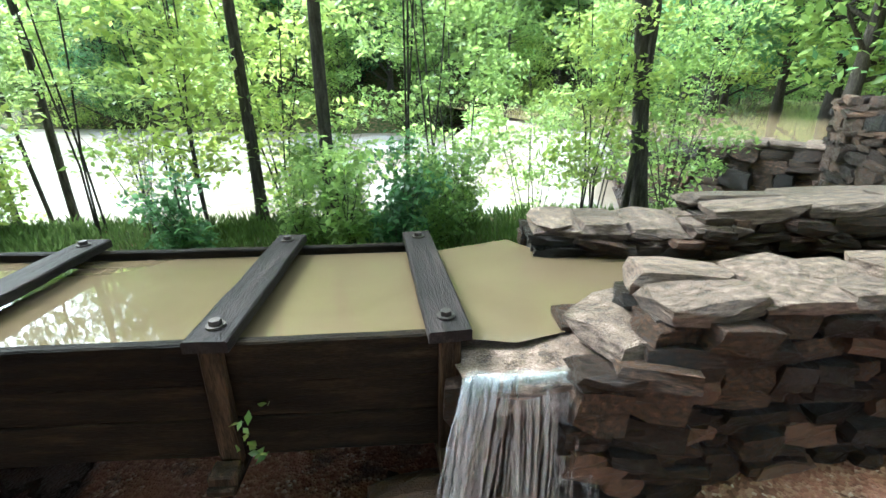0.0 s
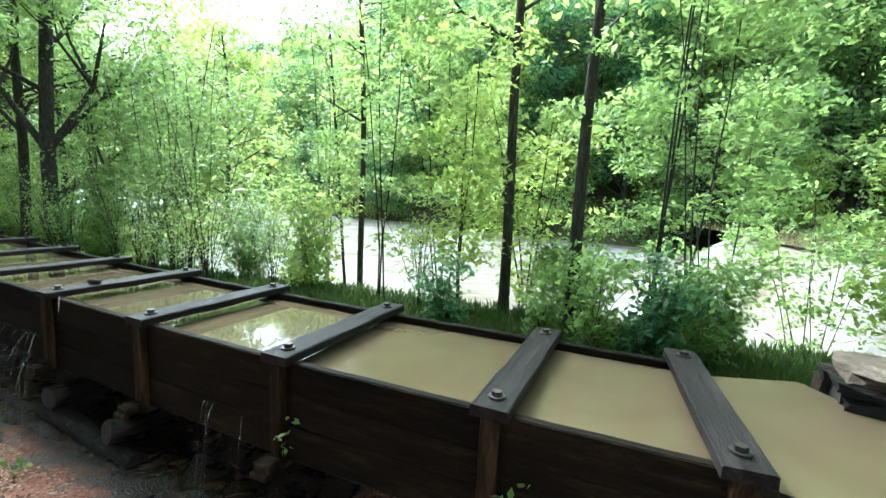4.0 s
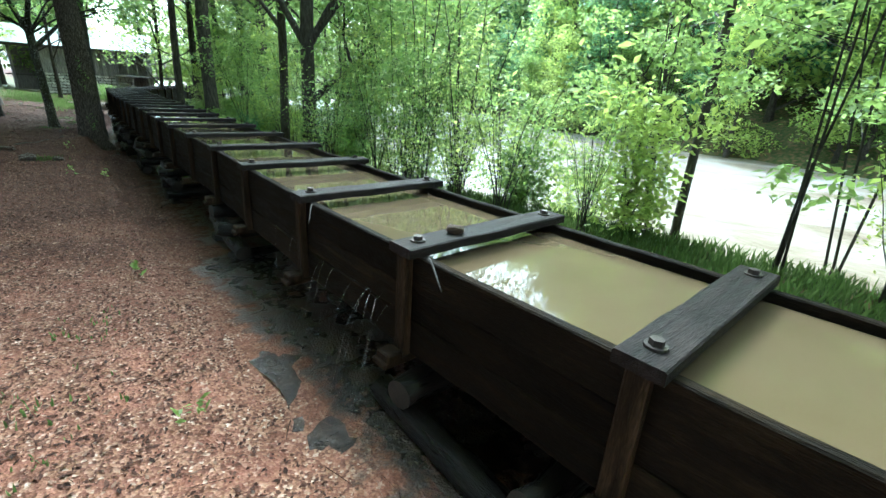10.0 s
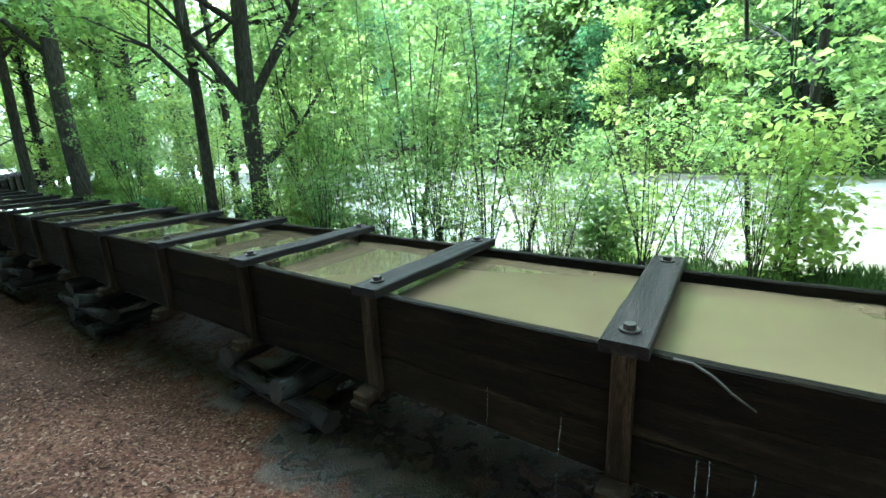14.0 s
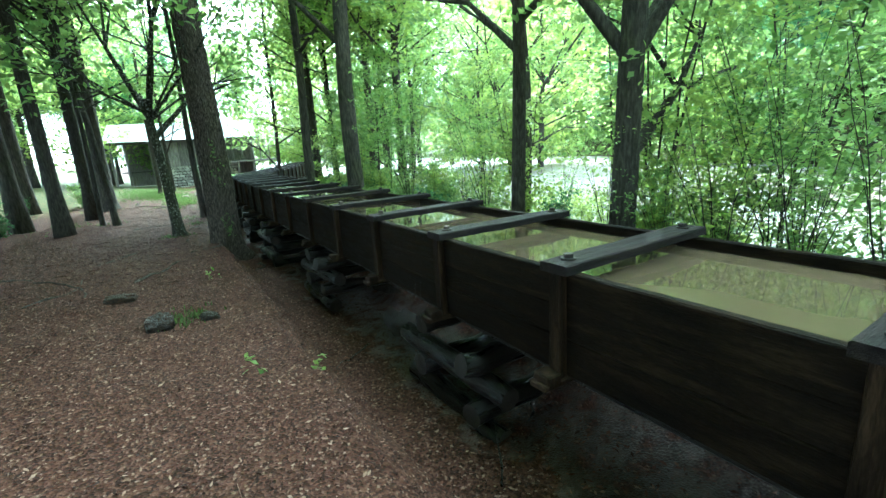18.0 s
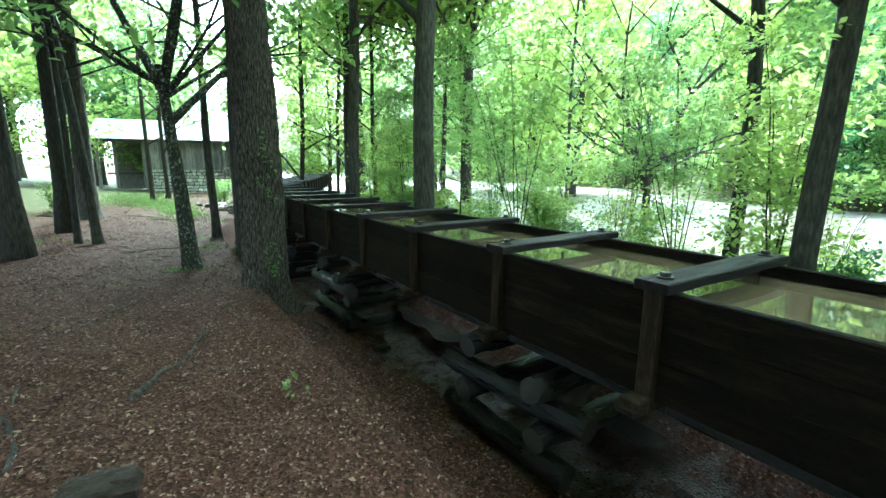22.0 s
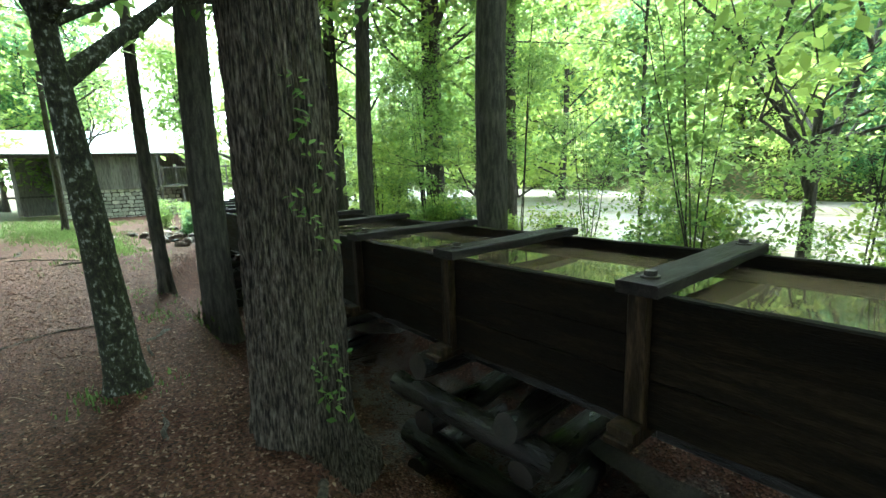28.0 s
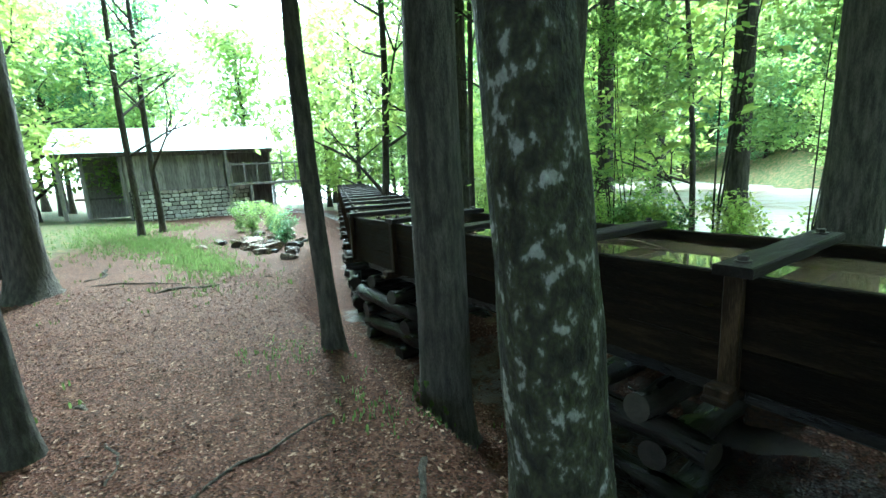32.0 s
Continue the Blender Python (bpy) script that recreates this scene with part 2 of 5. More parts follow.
def ground_material():
    """Clay under fine litter, wet mud and mossy woodland soil, blended by the ground's own zone attribute."""
    m = bpy.data.materials.new("forest_ground")
    m.use_nodes = True
    nt = m.node_tree
    N, L = nt.nodes, nt.links
    b = N["Principled BSDF"]
    geo, at = N.new("ShaderNodeNewGeometry"), N.new("ShaderNodeAttribute")
    at.attribute_name = "zone"
    sep = N.new("ShaderNodeSeparateColor")
    L.new(at.outputs["Color"], sep.inputs["Color"])

    def tex(scale, detail, kind="ShaderNodeTexNoise"):
        n = N.new(kind)
        n.inputs["Scale"].default_value = scale
        if kind == "ShaderNodeTexNoise":
            n.inputs["Detail"].default_value = detail
        L.new(geo.outputs["Position"], n.inputs["Vector"])
        return n

    def ramp(src, stops):
        cr = N.new("ShaderNodeValToRGB")
        els = cr.color_ramp.elements
        while len(els) < len(stops):
            els.new(0.5)
        for e, (p, c) in zip(els, stops):
            e.position, e.color = p, (*c, 1)
        L.new(src, cr.inputs["Fac"])
        return cr.outputs["Color"]

    def blend(fac, a, c, mode="MIX"):
        mx = N.new("ShaderNodeMix")
        mx.data_type, mx.blend_type = "RGBA", mode
        if isinstance(fac, float):
            mx.inputs["Factor"].default_value = fac
        else:
            L.new(fac, mx.inputs["Factor"])
        L.new(a, mx.inputs["A"])
        L.new(c, mx.inputs["B"])
        return mx.outputs["Result"]

    broad, mid, fine, chips = tex(0.9, 5), tex(7.0, 6), tex(55.0, 4), tex(75.0, 0, "ShaderNodeTexVoronoi")
    chips.inputs["Randomness"].default_value = 1.0
    clay = ramp(broad.outputs["Fac"], [(0.3, (0.12, 0.05, 0.034)), (0.48, (0.205, 0.085, 0.058)), (0.6, (0.32, 0.138, 0.094)), (0.75, (0.42, 0.2, 0.14))])
    cs = N.new("ShaderNodeSeparateColor")
    L.new(chips.outputs["Color"], cs.inputs["Color"])
    bits = ramp(cs.outputs[0], [(0.0, (0.06, 0.03, 0.022)), (0.35, (0.16, 0.075, 0.05)), (0.7, (0.3, 0.17, 0.11)), (0.93, (0.36, 0.23, 0.16)), (1.0, (0.55, 0.44, 0.36))])
    cover = ramp(mid.outputs["Fac"], [(0.36, (0.25, 0.25, 0.25)), (0.6, (0.9, 0.9, 0.9))])
    dry = blend(cover, clay, bits)
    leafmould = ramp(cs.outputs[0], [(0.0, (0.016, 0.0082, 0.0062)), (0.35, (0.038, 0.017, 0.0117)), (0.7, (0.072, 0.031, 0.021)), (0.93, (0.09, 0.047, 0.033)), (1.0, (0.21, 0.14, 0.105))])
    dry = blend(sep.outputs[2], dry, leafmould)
    mud = ramp(mid.outputs["Fac"], [(0.3, (0.009, 0.0062, 0.005)), (0.5, (0.025, 0.0162, 0.012)), (0.7, (0.07, 0.042, 0.03))])
    wood = ramp(mid.outputs["Fac"], [(0.32, (0.03, 0.05, 0.015)), (0.5, (0.07, 0.08, 0.03)), (0.66, (0.16, 0.1, 0.06))])

    def edge(chan):
        a = N.new("ShaderNodeMath")
        a.operation = "MULTIPLY_ADD"
        L.new(mid.outputs["Fac"], a.inputs[0])
        a.inputs[1].default_value = 0.9
        L.new(chan, a.inputs[2])
        r = N.new("ShaderNodeMapRange")
        r.inputs["From Min"].default_value, r.inputs["From Max"].default_value = 0.85, 1.05
        L.new(a.outputs[0], r.inputs["Value"])
        return r.outputs["Result"]

    wet = edge(sep.outputs[0])
    col = blend(edge(sep.outputs[1]), blend(wet, dry, mud), wood)
    L.new(col, b.inputs["Base Color"])
    rr = N.new("ShaderNodeMapRange")
    rr.inputs["To Min"].default_value, rr.inputs["To Max"].default_value = 0.8, 0.1
    gloss = N.new("ShaderNodeMapRange")
    gloss.inputs["From Min"].default_value, gloss.inputs["From Max"].default_value = 0.62, 0.42
    gloss.inputs["To Min"].default_value = 0.35
    L.new(mid.outputs["Fac"], gloss.inputs["Value"])
    wg = N.new("ShaderNodeMath")
    wg.operation = "MULTIPLY"
    L.new(wet, wg.inputs[0])
    L.new(gloss.outputs["Result"], wg.inputs[1])
    L.new(wg.outputs[0], rr.inputs["Value"])
    L.new(rr.outputs["Result"], b.inputs["Roughness"])
    sp = N.new("ShaderNodeMapRange")
    sp.inputs["To Min"].default_value, sp.inputs["To Max"].default_value = 0.08, 0.5
    L.new(wet, sp.inputs["Value"])
    L.new(sp.outputs["Result"], b.inputs["Specular IOR Level"])
    h = N.new("ShaderNodeMath")
    h.operation = "MULTIPLY_ADD"
    L.new(chips.outputs["Distance"], h.inputs[0])
    h.inputs[1].default_value = 0.35
    L.new(mid.outputs["Fac"], h.inputs[2])
    bp = N.new("ShaderNodeBump")
    bp.inputs["Strength"].default_value, bp.inputs["Distance"].default_value = 0.8, 0.03
    L.new(h.outputs[0], bp.inputs["Height"])
    L.new(bp.outputs["Normal"], b.inputs["Normal"])
    return m


SOIL = ground_material()
LITTER = material("leaf_litter", [(0.2, (0.05, 0.025, 0.018)), (0.45, (0.12, 0.062, 0.042)), (0.65, (0.2, 0.115, 0.078)), (0.85, (0.36, 0.27, 0.2))], 18.0, 0.75, 0.4, coords="World", vary=0.0)
_n = LITTER.node_tree.nodes
_r = next(n for n in _n if n.type == "VALTORGB")
for e, (p, c) in zip(_r.color_ramp.elements, [(0.0, (0.02, 0.0095, 0.007)), (0.5, (0.06, 0.0265, 0.018)), (0.85, (0.12, 0.058, 0.039)), (1.0, (0.28, 0.195, 0.145))]):
    e.position, e.color = p, (*c, 1)
_g = _n.new("ShaderNodeNewGeometry")
next(n for n in _n if n.type == "BSDF_PRINCIPLED").inputs["Specular IOR Level"].default_value = 0.12
LITTER.node_tree.links.new(_g.outputs["Random Per Island"], _r.inputs["Fac"])
MUD = material("wet_mud", [(0.25, (0.018, 0.013, 0.011)), (0.5, (0.05, 0.036, 0.028)), (0.75, (0.12, 0.085, 0.06))], 3.0, 0.45, 0.8, coords="World", vary=0.0, wet=0.12, spec=0.6)
GRASSM = leafy("grass_blades", (0.045, 0.085, 0.02), (0.11, 0.18, 0.045), 1.2)
LEAF = leafy("spring_leaves", (0.065, 0.128, 0.032), (0.21, 0.32, 0.075), 2.0)
LEAFY = leafy("yellow_green_leaves", (0.115, 0.185, 0.036), (0.32, 0.42, 0.09), 2.0)
LEAFD = leafy("deep_green_leaves", (0.032, 0.09, 0.034), (0.095, 0.2, 0.07), 2.0)
FLUMEW = water("muddy_flume_water", [(0.08, 0.058, 0.033), (0.11, 0.081, 0.049)], 1.6, 0.04, 0.03)
CREEKW = water("churning_creek_water", [(0.13, 0.1, 0.07), (0.21, 0.175, 0.135), (0.27, 0.255, 0.235)], 0.9, 0.9, 0.35, (1.0, 1.0, 1.0), (0.34, 0.56), dist=0.15, spec=0.25)
POOLW = water("brown_pool_water", [(0.16, 0.12, 0.065), (0.22, 0.17, 0.1)], 0.8, 0.08, 0.05)
PUDDLE = water("standing_puddle", [(0.02, 0.015, 0.012), (0.04, 0.03, 0.024)], 34.0, 1.0, 0.06, dist=0.03)
RILLW = water("rill_water", [(0.03, 0.02, 0.016), (0.06, 0.042, 0.033), (0.24, 0.22, 0.21)], 11.0, 1.0, 0.04, spread=(0.5, 0.78), dist=0.04)
FOAM = water("white_water_foam", [(0.3, 0.3, 0.3), (0.68, 0.69, 0.7), (0.88, 0.89, 0.9)], 11.0, 0.9, 0.3, spread=(0.3, 0.5), dist=0.05)
ROOFM = material("pale_metal_roof", [(0.3, (0.72, 0.74, 0.76)), (0.7, (0.86, 0.88, 0.9))], 3.0, 0.5, 0.1)
BARNW = material("grey_barn_boards", [(0.3, (0.09, 0.08, 0.075)), (0.5, (0.17, 0.15, 0.14)), (0.75, (0.26, 0.235, 0.22))], 3.0, 0.85, 0.5, (8, 8, 1), vary=0.35)
PALEST = material("pale_field_stone", [(0.25, (0.32, 0.29, 0.26)), (0.7, (0.62, 0.58, 0.53))], 6.0, 0.85, 0.6, vary=0.35)
GATEW = material("orange_gate_wood", [(0.3, (0.1, 0.045, 0.02)), (0.7, (0.23, 0.115, 0.055))], 3.0, 0.75, 0.5, (8, 8, 1))
DROPS = bpy.data.materials.new("falling_water")
DROPS.use_nodes = True
_b = DROPS.node_tree.nodes["Principled BSDF"]
_b.inputs["Base Color"].default_value = (0.93, 0.95, 0.96, 1)
_b.inputs["Roughness"].default_value, _b.inputs["Transmission Weight"].default_value, _b.inputs["IOR"].default_value = 0.04, 0.93, 1.33

# ---- mesh helpers ----
def mesh_of(name, verts, faces, mat, smooth=False):
    me = bpy.data.meshes.new(name)
    me.from_pydata([tuple(v) for v in verts], [], [tuple(f) for f in faces])
    me.materials.append(mat)
    if smooth:
        me.polygons.foreach_set("use_smooth", [True] * len(me.polygons))
    me.update()
    return me


def bm_mesh(name, bm, mat, smooth=False):
    me = bpy.data.meshes.new(name)
    bm.to_mesh(me)
    bm.free()
    me.materials.append(mat)
    if smooth:
        me.polygons.foreach_set("use_smooth", [True] * len(me.polygons))
    return me


def hang(name, me, parent=None, m=None, label=""):
    """One mesh object under a thing or a part."""
    ob = new(name, me)
    if m is not None:
        ob.matrix_basis = m
    if parent is not None:
        ob.parent = parent
    if label:
        ob["label"] = label
    return ob


def part(name, bm, mat, parent, label="", m=None, smooth=False):
    return hang(name, bm_mesh(name, bm, mat, smooth), parent, m, label)


def box_bm(x0, x1, y0, y1, z0, z1, bevel=0.006, wob=0.0, rng=None):
    bm = bmesh.new()
    bmesh.ops.create_cube(bm, size=1.0)
    for v in bm.verts:
        v.co = Vector((x0 + (v.co.x + 0.5) * (x1 - x0), y0 + (v.co.y + 0.5) * (y1 - y0), z0 + (v.co.z + 0.5) * (z1 - z0)))
        if wob and rng:
            v.co += Vector((rng.uniform(-wob, wob), rng.uniform(-wob, wob), rng.uniform(-wob, wob)))
    if bevel:
        bmesh.ops.bevel(bm, geom=bm.edges[:], offset=bevel, segments=1, affect="EDGES")
    return bm


def tube(points, radii, sides=8, caps=True, rough=0.0, rng=None, flute=0):
    """A tapering tube along a bent line; rough and flute give knobs and lengthwise ridges."""
    verts, faces = [], []
    pts = [Vector(p) for p in points]
    side = None
    for k, p in enumerate(pts):
        d = (pts[min(k + 1, len(pts) - 1)] - pts[max(k - 1, 0)]).normalized()
        if side is None:
            side = d.cross(Vector((0.31, 0.95, 0.07))).normalized()
        side = (side - d * side.dot(d)).normalized()
        up = d.cross(side)
        for s in range(sides):
            a = 2 * math.pi * s / sides
            r = radii[k]
            if rough and rng:
                r *= 1 + rng.uniform(-rough, rough)
            if flute:
                r *= 1 + 0.06 * math.cos(a * flute + k * 0.35)
            verts.append(p + (side * math.cos(a) + up * math.sin(a)) * r)
    for k in range(len(pts) - 1):
        for s in range(sides):
            a, b = k * sides + s, k * sides + (s + 1) % sides
            faces.append((a, b, b + sides, a + sides))
    if caps:
        faces.append(tuple(range(sides))[::-1])
        faces.append(tuple((len(pts) - 1) * sides + s for s in range(sides)))
    return verts, faces


def join(*lumps):
    V, F = [], []
    for v, f in lumps:
        o = len(V)
        V += list(v)
        F += [tuple(i + o for i in q) for q in f]
    return V, F


def thing(name, m, label, category, group="", kind=""):
    ob = new(name)
    ob.empty_display_size = 0.1
    ob.matrix_basis = m
    return tagged(ob, label, category, group, kind)


# ---- plan: the flume's line, the ground's height ----
BAY, WIDE = 1.0, 0.9
TURNS = [180, 179.4, 177.6, 176.8, 176, 174, 172.8, 174.5, 174.6, 174.2, 173.6, 173.6, 174.6, 174.6, 173.8, 174.2, 172.8, 172.6, 172.6, 172.4, 172.2, 172] + [152] * 14
BAYS = [0.8, 1.04, 1.06, 1.05, 1.065, 1.12, 1.07, 1.06, 1.06, 1, 1.02, 1.005, 0.985, 1.015, 1.01, 1.015, 0.985, 0.975, 0.975] + [1.0] * 17
NODES = [Vector((0, 0, 0))]
for h, l in zip(TURNS, BAYS):
    NODES.append(NODES[-1] + l * Vector((math.cos(radians(h)), math.sin(radians(h)), 0)))
CORNER = 22
_fx = [p.x for p in NODES][::-1] + [8.0]
_fy = [p.y for p in NODES][::-1] + [0.0]


def lerp(x, xs, ys):
    return np.interp(x, xs, ys)


def flume_y(x):
    return lerp(x, _fx, _fy)


def far_bank(x):
    return lerp(x, [-60, -25, -12, -4, 2, 8], [24, 22, 21, 19, 19, 21])


def slant(x):
    return np.interp(x, [NODES[CORNER].x - 5.0, NODES[CORNER].x + 1.0], [0.88, 0.99])


def ground_z(x, y):
    """Path, gully, the strip under the flume, the bank and the creek bed, side by side across the flume's line."""
    x, y = np.asarray(x, float), np.asarray(y, float)
    d = (y - flume_y(x)) * slant(x)
    p = lerp(x, [-51.2, -34.1, -26.2, -18.2, -13.6, -10.2, -5.7, -2.3, -1.1, 0, 1, 3, 8], [-0.4, -0.1, 0.06, 0.05, 0.09, 0.1, 0.1, 0.15, 0.22, 0.3, 0.48, 0.58, 0.65]) + 0.075 * np.clip(-d - 0.9, 0, 2.2)
    g = lerp(x, [-51.2, -34.1, -22.7, -15.9, -11.4, -9.1, -5.7, -3.4, -1.1, 0.25, 0.6, 1.0, 2.5, 8], [-0.6, -0.5, -0.4, -0.34, -0.26, -0.14, 0.03, 0.08, 0.06, 0.02, 0.22, 0.48, 0.56, 0.6])
    b = lerp(x, [-51.2, -15.9, -10.2, -6.8, -3.4, 0, 3, 8], [-0.4, -0.05, 0.1, 0.3, 0.5, 0.55, 0.5, 0.5])
    far = far_bank(x)
    bw = lerp(x, [-34, -20, -12, -8, -5, 8], [4.4, 4.0, 3.5, 2.9, 2.9, 2.9])
    out = np.where(d < -1.6, p + np.clip((-d - 5.0) * 0.09, 0, 3.0), 0.0)
    s = np.clip((d + 1.6) / 0.75, 0, 1)
    out = np.where((d >= -1.6) & (d < -0.85), p, out)
    s = np.clip((d + 0.85) / 0.35, 0, 1)
    s = s * s * (3 - 2 * s)
    out = np.where((d >= -0.85) & (d < 0.45), p * (1 - s) + g * s, out)
    s = np.clip((d - 0.45) / 0.6, 0, 1)
    s = s * s * (3 - 2 * s)
    out = np.where((d >= 0.45) & (d < bw), g * (1 - s) + b * s, out)
    s = np.clip((d - bw) / 1.0, 0, 1)
    out = np.where((d >= bw) & (d < far), b * (1 - s) - 0.9 * s, out)
    out = np.where(d >= far, -0.9 + np.clip((d - far) * 0.75, 0, 1.0) + np.clip((d - far - 1.4) * 0.42, 0, 16), out)
    return out


def gz(x, y):
    return float(ground_z(x, y))


def at_flume(i, u=0.0, v=0.0):
    """A place beside node i: u metres along towards the creek's dam, v metres across from the near bolts."""
    i, u, v = float(i), float(u), float(v)
    k = int(math.floor(i))
    k = max(0, min(k, len(TURNS) - 1))
    h = radians(TURNS[k] - 180)
    p = NODES[k] + (i - k) * (NODES[k + 1] - NODES[k])
    return Vector((p.x + u * math.cos(h) - v * math.sin(h), p.y + u * math.sin(h) + v * math.cos(h), 0)), math.degrees(h)

# ---- ground, creek ----
def graded(a, b, fine_a, fine_b, step, grow=1.25):
    xs = list(np.arange(fine_a, fine_b + 1e-6, step))
    s = step
    while xs[-1] < b:
        s *= grow
        xs.append(min(b, xs[-1] + s))
    s, left = step, [xs[0]]
    while left[-1] > a:
        s *= grow
        left.append(max(a, left[-1] - s))
    return np.array(left[:0:-1] + xs)


gx, gy = graded(-400, 300, -26, 5, 0.13), graded(-300, 500, -4.5, 9, 0.13)
GX, GY = np.meshgrid(gx, gy, indexing="ij")
GZ = ground_z(GX, GY)
lumps = np.array([[noise.fractal(Vector((x * 1.3, y * 1.3, 0)), 1.0, 2.0, 4) for y in gy] for x in gx])
GZ = GZ + lumps * 0.035 * np.where((GX > -60) & (GX < 20), 1, 0.5)
D = (GY - flume_y(GX)) * slant(GX)
ny = len(gy)
gverts = np.stack([GX, GY, GZ], -1).reshape(-1, 3).tolist()
gfaces = []
DL = D + lumps * 0.25
for i in range(len(gx) - 1):
    for j in range(ny - 1):
        gfaces.append((i * ny + j, (i + 1) * ny + j, (i + 1) * ny + j + 1, i * ny + j + 1))
me = mesh_of("ground", gverts, gfaces, SOIL, True)
wetness = np.clip(np.clip(1 - np.abs(DL - np.where(GX < -7, 0.32, 0.2)) / np.where(GX < -7, 0.8, 0.9), 0, 0.55) * np.where(GX > -1.6, 0.7, np.where(GX < -7, 0.98, 1.2)) + 0.45 * np.exp(-((GX - 1.8) / 0.6) ** 2 - ((GY + 0.62) / 0.2) ** 2), 0, 0.8)
woods = np.clip((DL - 0.75) / 0.5, 0, 1) + np.clip((-D - 4.2) / 2.5, 0, 0.7)
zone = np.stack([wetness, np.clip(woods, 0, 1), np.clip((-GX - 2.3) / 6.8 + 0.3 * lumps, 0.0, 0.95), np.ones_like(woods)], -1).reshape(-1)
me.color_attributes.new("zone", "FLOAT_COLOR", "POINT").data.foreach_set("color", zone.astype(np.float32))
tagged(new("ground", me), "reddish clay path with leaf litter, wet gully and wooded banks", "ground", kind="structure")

cx, cy = np.linspace(-120, 5.2, 94), np.linspace(0, 1, 40)
cv, cf = [], []
for i, x in enumerate(cx):
    k = 0.98 if x > NODES[CORNER].x else 0.85
    y0, y1 = flume_y(x) + 2.4 / k, flume_y(x) + (float(far_bank(x)) + 1.2) / k
    for t in cy:
        y = y0 + (y1 - y0) * t
        cv.append((x, y, -0.34 + 0.05 * noise.fractal(Vector((x * 0.8, y * 0.8, 3)), 1.0, 2.0, 3)))
for i in range(len(cx) - 1):
    for j in range(len(cy) - 1):
        a = i * len(cy) + j
        cf.append((a, a + len(cy), a + len(cy) + 1, a + 1))
tagged(new("creek_water", mesh_of("creek_water", cv, cf, CREEKW, True)), "broad pale creek in flood, churned white below the dam", "creek", kind="structure")

# still brown pool above the weir
pv = [(3.86, 5.42, 0.9), (5.36, 4.61, 0.9), (60.35, 4.65, 0.9), (79.72, 57.84, 0.9), (-0.12, 26.55, 0.9), (2.19, 13.76, 0.9)]
tagged(new("pool_water", mesh_of("pool_water", pv, [(0, 1, 2, 3, 4)], POOLW)), "calm brown pool held above the stone weir", "pool", kind="structure")

# water sliding over the drowned far end of the weir
dv, df = [], []
for k in range(60):
    f = k / 59
    x0, y0 = 3.8 - 1.2 * f, 5.6 + 8 * f
    for q in range(9):
        g = q / 8
        dv.append((x0 + 0.25 - 2.0 * g, y0, -0.34 + (1.243 - 1.24 * g ** 1.6) * min(1, k / 8 + 0.02) + 0.06 * g * noise.noise(Vector((x0 + g * 3, y0 * 2.5, 0)))))
for k in range(59):
    for q in range(8):
        a = k * 9 + q
        df.append((a, a + 1, a + 10, a + 9))
tagged(new("weir_spill", mesh_of("weir_spill", dv, df, CREEKW, True)), "white water sliding over the drowned weir", "water", kind="structure")

# rill beside the flume
rv, rf = [], []
steps = np.linspace(-0.3, 19.5, 176)
for k, i in enumerate(steps):
    edge = 0.5 + 0.09 * math.sin(i * 2.1) + 0.06 * math.sin(i * 5.3)
    for v in np.linspace(-edge * min(1, max(0, (9.0 - i) / 2.0)), 0.3 if i < 9 else 0.75, 9):
        p, _ = at_flume(max(i, 0.0), 0.0 if i >= 0 else -i * BAY, v)
        rv.append((p.x, p.y, gz(*at_flume(max(i, 0), 0, 0.1)[0].xy) - 0.012 - 0.04 * min(1, max(0, (i - 5.0) / 1.5)) + 0.012 * noise.noise(Vector((p.x * 9, p.y * 9, 0)))))
for k in range(len(steps) - 1):
    for j in range(8):
        a = k * 9 + j
        rf.append((a, a + 1, a + 10, a + 9))
tagged(new("gully_water", mesh_of("gully_water", rv, rf, RILLW, True)), "shallow muddy water running through the gully under the flume", "stream", kind="structure")

# ---- flume ----
rng = random.Random(5)
FLOOR_Z, TOP_Z, WATER_Z = 0.50, 0.955, 0.915
BOARDS = [(0.47, 0.64), (0.642, 0.79), (0.792, TOP_Z)]


def board_bm(x0, x1, y0, y1, z0, z1, seed):
    r = random.Random(seed)
    bm = bmesh.new()
    n = 7
    ring = []
    for k in range(n + 1):
        x = x0 + (x1 - x0) * k / n
        dz, dy = r.uniform(-0.004, 0.004), r.uniform(-0.003, 0.003)
        ring.append([bm.verts.new((x, y, z)) for y, z in ((y0 + dy, z0 + dz), (y0 + dy, z1 - 0.006 + dz * 0.5), (y0 + dy + 0.006, z1 + dz * 0.5), (y1 - 0.006, z1 + dz * 0.5), (y1, z1 - 0.006), (y1, z0 + dz))])
    for a, b in zip(ring, ring[1:]):
        for q in range(6):
            bm.faces.new((a[q], a[(q + 1) % 6], b[(q + 1) % 6], b[q]))
    bm.faces.new(ring[0][::-1])
    bm.faces.new(ring[-1])
    bmesh.ops.recalc_face_normals(bm, faces=bm.faces[:])
    return bm


